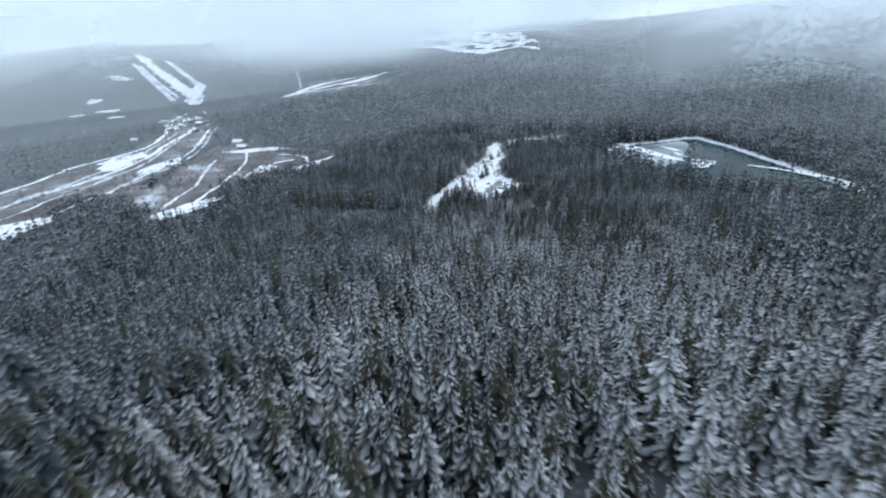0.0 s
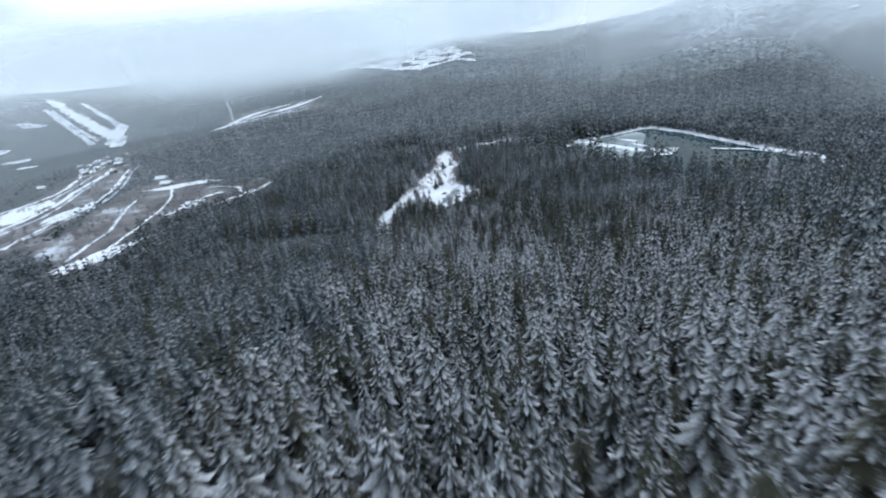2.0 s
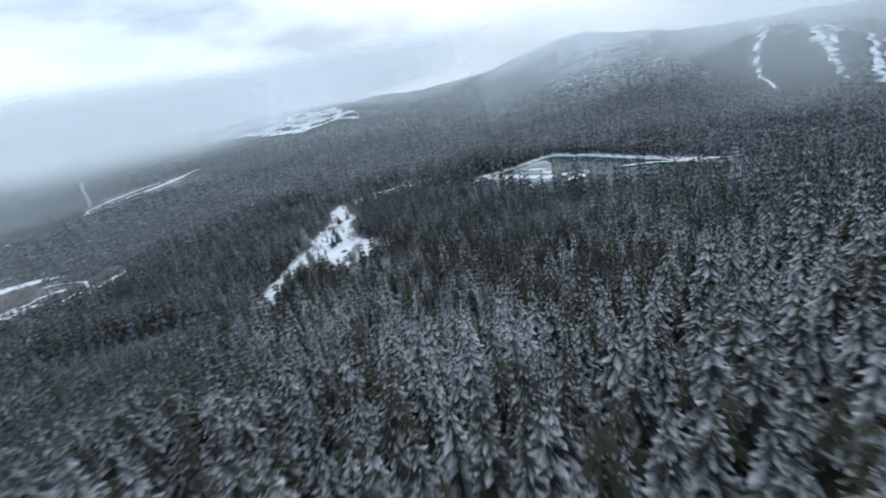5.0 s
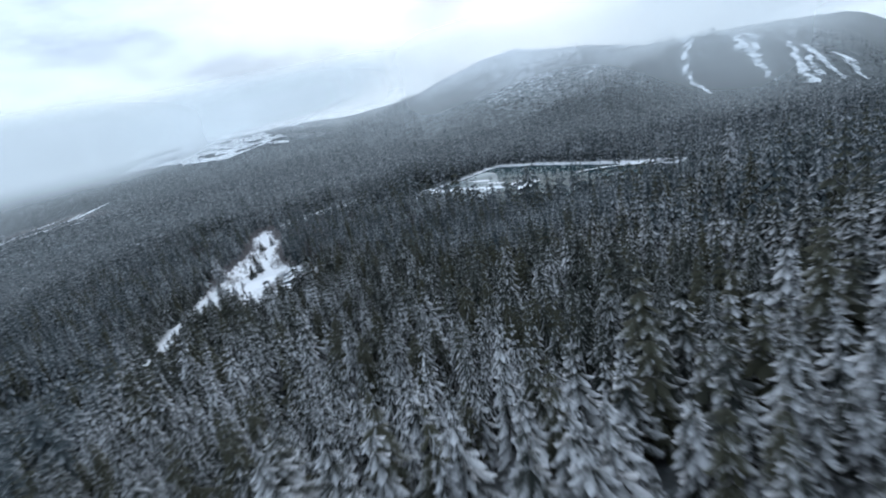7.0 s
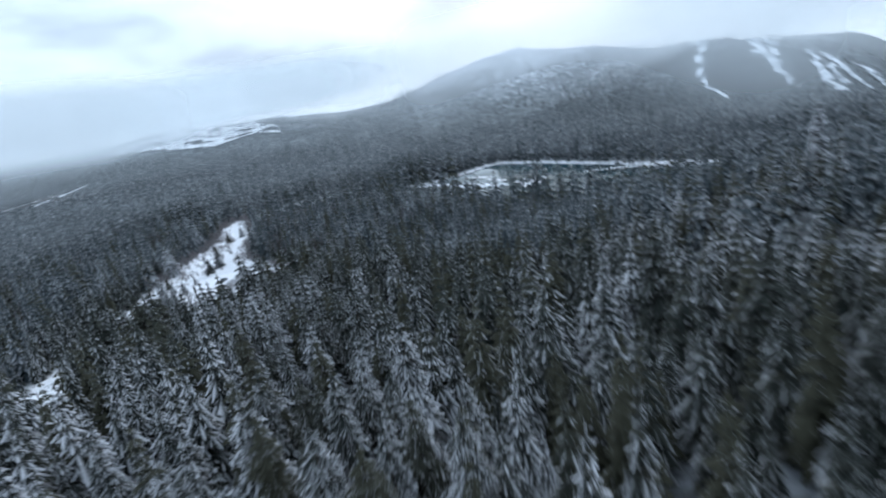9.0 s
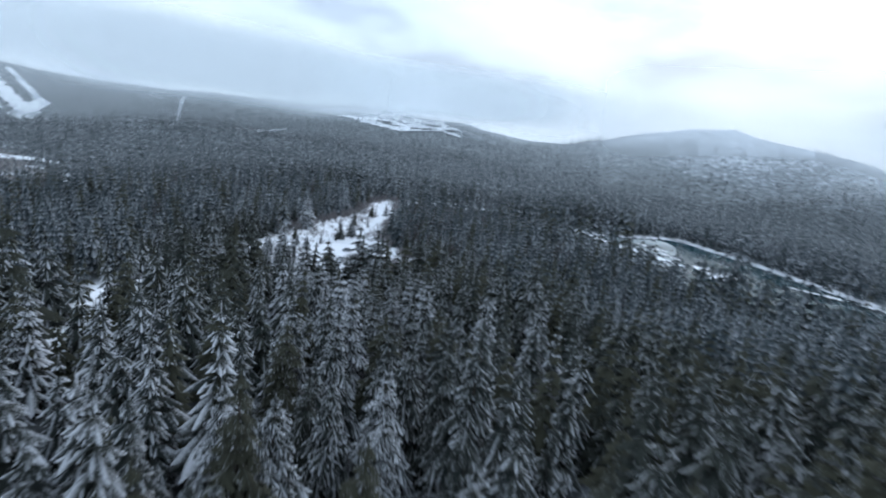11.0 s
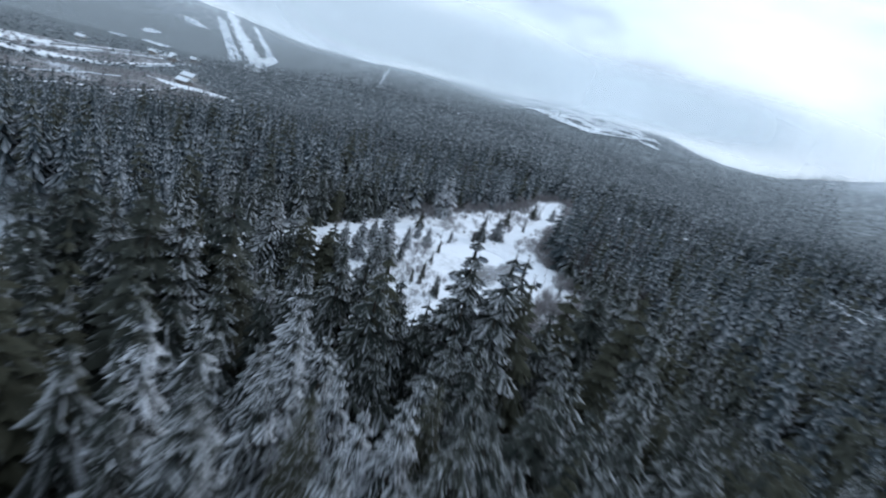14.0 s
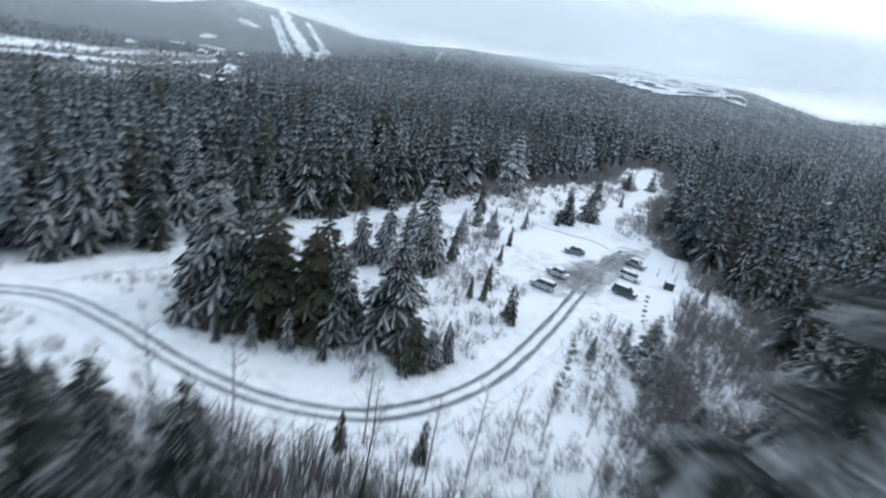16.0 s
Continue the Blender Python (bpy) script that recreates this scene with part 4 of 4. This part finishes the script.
# frosted growth along the lake's far bank
sx, sy = scatter(rng, 225, 400, 480, 800, 3.6)
se = edge(sx, sy, LAKE)
frost = needle_material("frosted_growth", (0.45, 0.48, 0.51), (0.66, 0.69, 0.73), 0.0, 0.3, 0.8, 1.0)
pick = (se > 1) & (se < 7) & (rng.rand(len(sx)) < 0.62) & (sx + 0.55 * sy > 655)
ix, iy = rng.uniform(-20, 20, 44), rng.uniform(-9, 9, 44)
forest("island_shrubs", "dark and white shrubs on the small lake island", 257 + ix * 0.42 - iy * 0.61, 654 + ix * 0.33 + iy * 0.79, FAR, needles_bare, rng, 0.22, 0.46, "shrubs", 2.4)
forest("frosted_shrubs", "white frosted shrubs along the far lake bank", sx[pick], sy[pick], FAR, frost, rng, 0.16, 0.36, "shrubs")


def bare_tree(seed, tall):
    r = np.random.RandomState(seed)
    root = tagged(new("bare_tree"), "slender leafless grey tree at the edge of the snowy clearing", "tree", group="bare trees by the clearing", kind="thing")
    top = Vector((r.uniform(-0.4, 0.4), r.uniform(-0.4, 0.4), tall))
    bend = top * 0.5 + Vector((r.uniform(-0.3, 0.3), r.uniform(-0.3, 0.3), 0))
    part("trunk", pole_mesh("trunk", [((0, 0, -0.4), bend, 0.10, 0.07), (bend, top, 0.07, 0.015)], 6, twig_mat), root)
    spans = []
    for _ in range(26):
        u = r.uniform(0.25, 0.95)
        p = bend * (u / 0.5) if u < 0.5 else bend + (top - bend) * ((u - 0.5) / 0.5)
        a, q = r.uniform(0, 6.28), tall * 0.16 * (1.15 - u) + 0.4
        e_ = p + Vector((q * math.cos(a), q * math.sin(a), q * r.uniform(0.5, 1.2)))
        spans.append((p, e_, 0.030, 0.008))
        for _ in range(3):
            s_ = p + (e_ - p) * r.uniform(0.35, 0.9)
            b_ = a + r.uniform(-1, 1)
            spans.append((s_, s_ + Vector((0.4 * q * math.cos(b_), 0.4 * q * math.sin(b_), 0.35 * q)), 0.015, 0.006))
    part("twig_crown", pole_mesh("twig_crown", spans, 3, twig_mat), root)
    return root


bare = [bare_tree(300 + k, 8.5 + k) for k in range(3)]
spots = [(58, 455), (64, 457), (68, 461), (71, 466), (74, 470), (70, 471), (77, 476), (75, 478), (66, 466), (62, 463), (50, 465.8), (59, 470), (63, 478), (57, 466), (66, 484), (70, 494), (73, 502), (77, 512), (69, 476), (74, 486), (80, 522), (33, 455.5), (40, 459), (82, 500), (86, 540), (61, 474), (53, 462.5), (12, 505), (8, 545), (24, 550), (3, 568), (56, 602), (60, 590), (44, 640)]
for k, (px, py) in enumerate(spots):
    m = Matrix.LocRotScale((px, py, float(height(px, py))), Euler((0, 0, k * 2.1)), None)
    if k < 3:
        bare[k].matrix_basis = m
    else:
        copy_thing(bare[k % 3], m)

# saplings and boulders in the clearing
sapling_root = tagged(new("sapling"), "small grey-green conifer sapling in deep snow", "sapling", group="saplings in the clearing", kind="thing")
V, F, S = conifer(rng, 4.0, 1.0, 9, 6, 2)
part("trunk", pole_mesh("trunk", [((0, 0, -0.3), (0, 0, 3.8), 0.06, 0.01)], 5, bark), sapling_root)
part("crown", snow_laid(array_mesh("crown", V, F, needles), S), sapling_root)
for k, (px, py, s) in enumerate(((48.7, 499.5, 1.4), (47.5, 500.8, 1.0), (42, 503, 0.8), (40, 502, 0.7), (40.5, 507, 0.9), (35, 490, 0.9), (37, 473, 0.8), (33, 471, 1.0), (30, 468.5, 0.8), (27, 466, 0.7), (45.5, 487, 0.7), (47.5, 484, 0.9), (33, 530, 0.8), (36, 520, 0.7), (30, 544, 0.9), (71, 537, 0.8), (64, 506, 0.9), (61, 500, 0.7), (49, 463.5, 0.8), (55, 468, 0.9), (34, 555, 0.8), (26, 585, 1.0), (38, 600, 0.9), (24, 620, 1.0))):
    m = Matrix.LocRotScale((px, py, float(height(px, py))), Euler((0, 0, k)), (s, s, s))
    if k:
        copy_thing(sapling_root, m)
    else:
        sapling_root.matrix_basis = m


def boulder(seed):
    bm = bmesh.new()
    bmesh.ops.create_icosphere(bm, subdivisions=2, radius=0.55)
    for v in bm.verts:
        v.co *= 1 + 0.28 * noise.noise(v.co * 2.2 + Vector((seed * 7.0, 0, 0)))
        v.co.z *= 0.7
    me = bpy.data.meshes.new("boulder")
    bm.to_mesh(me)
    bm.free()
    me.materials.append(rock_mat)
    return me


stones = [boulder(k) for k in range(3)]
for k in range(17):
    u = k / 16
    px, py = 60.6 - 3.6 * u + 0.5 * math.sin(k * 3.1), 488 + 22 * u + 0.4 * math.cos(k * 2.3)
    if k > 10:
        px, py = 63.8 - (k - 11) * 0.35, 519 + (k - 11) * 2.3
    ob = tagged(new("boulder", stones[k % 3]), "grey boulder half buried in snow beside the road", "boulder", group="row of boulders by the road", kind="thing")
    s = 0.5 + 0.4 * ((k * 37) % 11) / 11
    ob.matrix_basis = Matrix.LocRotScale((px, py, float(height(px, py)) + 0.1), Euler((0, 0, k * 1.3)), (s, s, s))

# ---- parked cars ----


def loft(name, rings, mat):
    """A closed hull through cross rings of equal count."""
    bm = bmesh.new()
    rows = [[bm.verts.new(p) for p in ring] for ring in rings]
    n = len(rows[0])
    for a, c in zip(rows[:-1], rows[1:]):
        for k in range(n):
            bm.faces.new((a[k], a[(k + 1) % n], c[(k + 1) % n], c[k]))
    bm.faces.new(rows[0][::-1])
    bm.faces.new(rows[-1])
    bmesh.ops.recalc_face_normals(bm, faces=bm.faces)
    me = bpy.data.meshes.new(name)
    bm.to_mesh(me)
    bm.free()
    me.materials.append(mat)
    return me


def box(name, x0, x1, y0, y1, z0, z1, mat, bevel=0.0):
    bm = bmesh.new()
    bmesh.ops.create_cube(bm, size=1.0, matrix=Matrix.Translation(((x0 + x1) / 2, (y0 + y1) / 2, (z0 + z1) / 2)) @ Matrix.Diagonal((x1 - x0, y1 - y0, z1 - z0, 1)))
    if bevel:
        bmesh.ops.bevel(bm, geom=bm.edges[:], offset=bevel, segments=2, affect="EDGES")
    me = bpy.data.meshes.new(name)
    bm.to_mesh(me)
    bm.free()
    me.materials.append(mat)
    return me


def disc(name, r, w, mat, sides=16):
    bm = bmesh.new()
    bmesh.ops.create_cone(bm, cap_ends=True, segments=sides, radius1=r, radius2=r, depth=w, matrix=Matrix.Rotation(radians(90), 4, "X"))
    bmesh.ops.bevel(bm, geom=[e for e in bm.edges if len(e.link_faces) == 2 and abs(e.calc_face_angle(0)) > 1.0], offset=w * 0.15, segments=1, affect="EDGES")
    me = bpy.data.meshes.new(name)
    bm.to_mesh(me)
    bm.free()
    me.materials.append(mat)
    return me


def car(label, px, py, heading, paint_, long=4.5, tall=1.5, boxy=False):
    """A parked car, nose towards +x before it is turned."""
    root = tagged(new("car"), label, "car", group="cars in the snowy car park", kind="thing")
    root.matrix_basis = pose(px, py, float(height(px, py)) + 0.18, 0, 0, heading)
    h, w = long / 2, 0.90

    def ring(x_, z0, z1, wide):
        return [(x_, -wide, z0), (x_, -wide * 1.02, (z0 + z1) / 2), (x_, -wide * 0.93, z1), (x_, wide * 0.93, z1), (x_, wide * 1.02, (z0 + z1) / 2), (x_, wide, z0)]
    waist = 0.62 * tall
    body = part("body", loft("body", [ring(-h, 0.38, waist * 0.86, w * 0.86), ring(-h + 0.15, 0.26, waist * 0.97, w * 0.97), ring(-h * 0.5, 0.22, waist, w), ring(h * 0.35, 0.22, waist * 0.98, w), ring(h * 0.8, 0.24, waist * 0.86, w * 0.95), ring(h - 0.05, 0.30, waist * 0.70, w * 0.82)], paint_), root)
    rear, front = (-h + 0.10, h * 0.30) if boxy else (-h * 0.72, h * 0.18)
    cab = [ring(rear, waist - 0.02, waist + 0.02, w * 0.92), ring(rear + (0.14 if boxy else 0.35), waist - 0.02, tall * 0.97, w * 0.78), ring((rear + front) / 2, waist - 0.02, tall, w * 0.78), ring(front, waist - 0.02, tall * 0.95, w * 0.76), ring(front + 0.62, waist - 0.04, waist + 0.0, w * 0.90)]
    part("cabin", loft("cabin", cab, glass_mat), root, "dark glazed cabin")
    roof = part("roof", box("roof", rear + 0.28, front - 0.02, -w * 0.73, w * 0.73, tall * 0.965, tall + 0.03, paint_, 0.03), root)
    part("roof_snow", box("roof_snow", rear + 0.32, front - 0.10, -w * 0.66, w * 0.66, tall + 0.03, tall + 0.13, roof_snow, 0.05), roof, "cushion of snow on the roof")
    part("bonnet_snow", box("bonnet_snow", front + 0.72, h - 0.25, -w * 0.70, w * 0.70, waist * 0.84, waist * 0.97, roof_snow, 0.05), body, "snow on the bonnet")
    for s in (-1, 1):
        for q in (-1, 1):
            wheel = part("wheel", disc("tyre", 0.33, 0.22, tyre_mat), root, "", Matrix.Translation((q * h * 0.60, s * (w - 0.08), 0.33)))
            part("rim", disc("rim", 0.20, 0.04, rim_mat, 12), wheel, "grey wheel rim", Matrix.Translation((0, s * 0.11, 0)))
        part("headlight", box("headlight", h - 0.24, h - 0.06, s * w * 0.62 - 0.16, s * w * 0.62 + 0.16, waist * 0.58, waist * 0.74, lamp_glass, 0.03), root)
        part("tail_light", box("tail_light", -h - 0.01, -h + 0.12, s * w * 0.66 - 0.12, s * w * 0.66 + 0.12, waist * 0.62, waist * 0.84, tail_glass, 0.02), root)
        part("mirror", box("mirror", front + 0.25, front + 0.38, s * (w + 0.08) - 0.09, s * (w + 0.08) + 0.09, waist, waist + 0.14, paint_, 0.03), root)
        part("pillar", box("pillar", (rear + front) / 2 - 0.05, (rear + front) / 2 + 0.05, s * w * 0.87 - 0.03, s * w * 0.87 + 0.03, waist, tall * 0.95, paint_, 0.01), root)
    return root


silver, white, dark, black, slate = paint("silver_paint", (0.46, 0.475, 0.50), 0.35, 0.3), paint("white_paint", (0.72, 0.73, 0.74), 0.35), paint("grey_paint", (0.20, 0.21, 0.23), 0.35, 0.3), paint("dark_teal_paint", (0.05, 0.075, 0.085), 0.3), paint("blue_grey_paint", (0.24, 0.27, 0.31), 0.35, 0.3)
car("silver-grey estate car with snow on its roof on packed snow", 46.8, 516.0, 180, silver, 4.7, 1.62, True)
car("silver hatchback with snow on its roof in the car park", 46.3, 524.0, 168, silver, 4.4, 1.52)
car("grey car dusted with snow beside the lane", 44.2, 539.4, 200, dark, 4.4, 1.5)
car("blue-grey car with a snowy roof in the car park", 56.3, 544.8, -10, slate, 4.3, 1.5)
car("white car with snow on its bonnet in the car park", 57.3, 536.0, -6, white, 4.5, 1.55, True)
car("dark teal car standing apart on trodden snow", 58.5, 527.1, -2, black, 4.6, 1.6, True)

# a metal bin, its posts and marker stakes at the end of the car park
bin_root = tagged(new("waste_container", box("waste_container", -0.9, 0.9, -0.7, 0.7, 0.0, 1.35, box_metal, 0.06)), "dark metal container beside the snowy car park", "container", kind="thing")
bin_root.matrix_basis = pose(64.2, 538.8, float(height(64.2, 538.8)), 0, 0, 12)
part("lid", box("lid", -0.95, 0.95, -0.75, 0.75, 1.35, 1.45, box_metal, 0.03), bin_root)
part("lid_snow", box("lid_snow", -0.85, 0.85, -0.65, 0.65, 1.45, 1.58, roof_snow, 0.06), bin_root, "layer of snow on the lid")
for k, (px, py, tall) in enumerate(((63, 549.5, 4.2), (61, 543.6, 2.0), (64.4, 543.8, 2.2))):
    ob = tagged(new("marker_post", pole_mesh("marker_post", [((0, 0, -0.3), (0.1 * k, 0, tall), 0.07, 0.05)], 8, wood_wall)), "thin dark wooden post beside the car park", "post", group="posts by the car park", kind="thing")
    ob.matrix_basis = pose(px, py, float(height(px, py)))

# ---- houses across the valley ----


def house(px, py, turn, long, wide, tall, wall_mat):
    root = tagged(new("house"), "far house with a snow-covered pitched roof", "house", group="houses across the valley", kind="thing")
    root.matrix_basis = pose(px, py, float(height(px, py)) - 0.3, 0, 0, turn)
    l, w = long / 2, wide / 2
    wall = part("wall", box("wall", -l, l, -w, w, 0, tall, wall_mat), root)
    bm = bmesh.new()
    ridge = tall + wide * 0.38
    pts = [(-l - 0.5, -w - 0.6, tall - 0.2), (-l - 0.5, 0, ridge), (-l - 0.5, w + 0.6, tall - 0.2), (-l - 0.5, 0, ridge + 0.5), (-l - 0.5, -w - 0.6, tall + 0.3), (-l - 0.5, w + 0.6, tall + 0.3)]
    order = [0, 4, 3, 5, 2, 1]
    a = [bm.verts.new(pts[q]) for q in order]
    c = [bm.verts.new((-pts[q][0], pts[q][1], pts[q][2])) for q in order]
    for k in range(6):
        bm.faces.new((a[k], a[(k + 1) % 6], c[(k + 1) % 6], c[k]))
    bm.faces.new(a[::-1])
    bm.faces.new(c)
    bmesh.ops.recalc_face_normals(bm, faces=bm.faces)
    me = bpy.data.meshes.new("roof")
    bm.to_mesh(me)
    bm.free()
    me.materials.append(roof_snow)
    roof = part("roof", me, root, "thick white snow on the roof")
    part("chimney", box("chimney", l * 0.3, l * 0.3 + 0.8, -0.4, 0.4, ridge - 0.6, ridge + 1.3, wood_wall, 0.02), roof)
    for k in range(3):
        xw = -l + long * (k + 0.5) / 3
        part("window", box("window", xw - 0.6, xw + 0.6, -w - 0.04, -w + 0.02, tall * 0.4, tall * 0.75, glass_mat, 0.01), wall)
    return root


hr = np.random.RandomState(5)
tx, ty = hr.rand(260), hr.uniform(-80, 80, (2, 260))
forest("town_trees", "conifers between the houses across the valley", -590 - 330 * tx + ty[0], 830 + 450 * tx + ty[1], FAR, needles_hazed_far, rng, 0.6, 1.0, "trees")
for k in range(20):
    u = k / 19
    px, py = -580 - 340 * u + hr.uniform(-55, 55), 810 + 460 * u + hr.uniform(-60, 60)
    house(px, py, hr.uniform(-40, 40), hr.uniform(8, 14), hr.uniform(6, 9), hr.uniform(3.5, 6), (wood_wall, pale_wall)[k % 2])
house(-408, 776, 12, 15, 9, 4, pale_wall)
house(-384, 752, 8, 14, 8, 4, wood_wall)

# ---- translucent sheets that stand in for low cloud, mist and haze ----


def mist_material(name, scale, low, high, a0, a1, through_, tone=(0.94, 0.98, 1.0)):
    """Sheet that imitates haze and cloud, lit from the sky side and from behind; the bank's own thickness thins it
    towards its edges.
    """
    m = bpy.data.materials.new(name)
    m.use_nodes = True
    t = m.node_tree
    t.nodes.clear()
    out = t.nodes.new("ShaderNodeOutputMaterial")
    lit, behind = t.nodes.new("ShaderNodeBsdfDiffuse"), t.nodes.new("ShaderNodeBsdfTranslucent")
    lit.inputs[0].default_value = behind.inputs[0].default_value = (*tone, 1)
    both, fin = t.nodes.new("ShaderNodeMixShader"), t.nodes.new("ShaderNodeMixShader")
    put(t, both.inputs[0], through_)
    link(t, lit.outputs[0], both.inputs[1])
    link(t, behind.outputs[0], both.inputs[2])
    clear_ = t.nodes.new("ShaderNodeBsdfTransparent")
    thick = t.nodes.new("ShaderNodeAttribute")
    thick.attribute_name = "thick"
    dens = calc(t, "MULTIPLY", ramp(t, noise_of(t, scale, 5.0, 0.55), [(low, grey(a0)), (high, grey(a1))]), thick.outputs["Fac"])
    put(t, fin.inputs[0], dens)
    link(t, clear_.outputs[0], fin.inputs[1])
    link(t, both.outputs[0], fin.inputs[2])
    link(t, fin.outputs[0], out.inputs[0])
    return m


mist_mat = mist_material("mist_haze_sheet", 0.0016, 0.28, 0.70, 0.72, 1.0, 0.25)


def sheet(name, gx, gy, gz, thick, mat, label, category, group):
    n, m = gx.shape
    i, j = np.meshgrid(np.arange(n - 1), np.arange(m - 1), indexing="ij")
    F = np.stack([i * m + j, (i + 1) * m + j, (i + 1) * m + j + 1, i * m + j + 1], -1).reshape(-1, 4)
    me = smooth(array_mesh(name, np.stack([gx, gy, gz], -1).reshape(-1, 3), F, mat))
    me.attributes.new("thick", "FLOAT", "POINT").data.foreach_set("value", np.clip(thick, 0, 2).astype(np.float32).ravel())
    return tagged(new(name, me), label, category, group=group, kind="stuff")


# each haze sheet thickens upwards and leans back: (distance, thinnest, thickest by compass angle, heights where it
# begins, closes and ends)
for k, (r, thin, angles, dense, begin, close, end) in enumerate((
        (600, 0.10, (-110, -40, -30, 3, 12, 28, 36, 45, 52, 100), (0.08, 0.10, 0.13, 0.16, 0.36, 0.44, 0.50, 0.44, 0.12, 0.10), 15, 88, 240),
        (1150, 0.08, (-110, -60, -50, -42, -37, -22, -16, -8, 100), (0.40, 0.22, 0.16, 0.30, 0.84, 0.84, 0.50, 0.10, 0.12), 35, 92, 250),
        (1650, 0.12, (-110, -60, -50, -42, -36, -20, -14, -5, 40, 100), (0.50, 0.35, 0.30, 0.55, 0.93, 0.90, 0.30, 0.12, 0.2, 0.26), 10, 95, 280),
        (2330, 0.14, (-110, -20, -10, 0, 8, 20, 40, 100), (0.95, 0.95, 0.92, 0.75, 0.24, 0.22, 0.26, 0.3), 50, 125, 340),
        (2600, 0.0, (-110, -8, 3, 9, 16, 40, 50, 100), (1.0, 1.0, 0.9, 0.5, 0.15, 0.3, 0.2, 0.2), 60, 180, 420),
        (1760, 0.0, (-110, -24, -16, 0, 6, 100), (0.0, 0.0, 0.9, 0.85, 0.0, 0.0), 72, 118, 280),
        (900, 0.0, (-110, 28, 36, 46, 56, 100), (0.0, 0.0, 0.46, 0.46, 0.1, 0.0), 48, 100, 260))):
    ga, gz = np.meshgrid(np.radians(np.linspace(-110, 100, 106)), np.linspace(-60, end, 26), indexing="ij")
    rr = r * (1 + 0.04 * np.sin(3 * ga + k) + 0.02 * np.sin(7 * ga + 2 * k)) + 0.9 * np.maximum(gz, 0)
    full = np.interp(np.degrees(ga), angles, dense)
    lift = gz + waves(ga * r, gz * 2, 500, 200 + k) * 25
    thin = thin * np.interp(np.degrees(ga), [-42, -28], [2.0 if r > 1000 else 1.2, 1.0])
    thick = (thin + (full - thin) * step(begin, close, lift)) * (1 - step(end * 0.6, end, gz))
    sheet("mist_haze_sheet", 105 + rr * np.sin(ga), 250 + rr * np.cos(ga), gz, thick, mist_mat, "translucent sheet standing in for valley mist and haze", "mist", "valley mist")
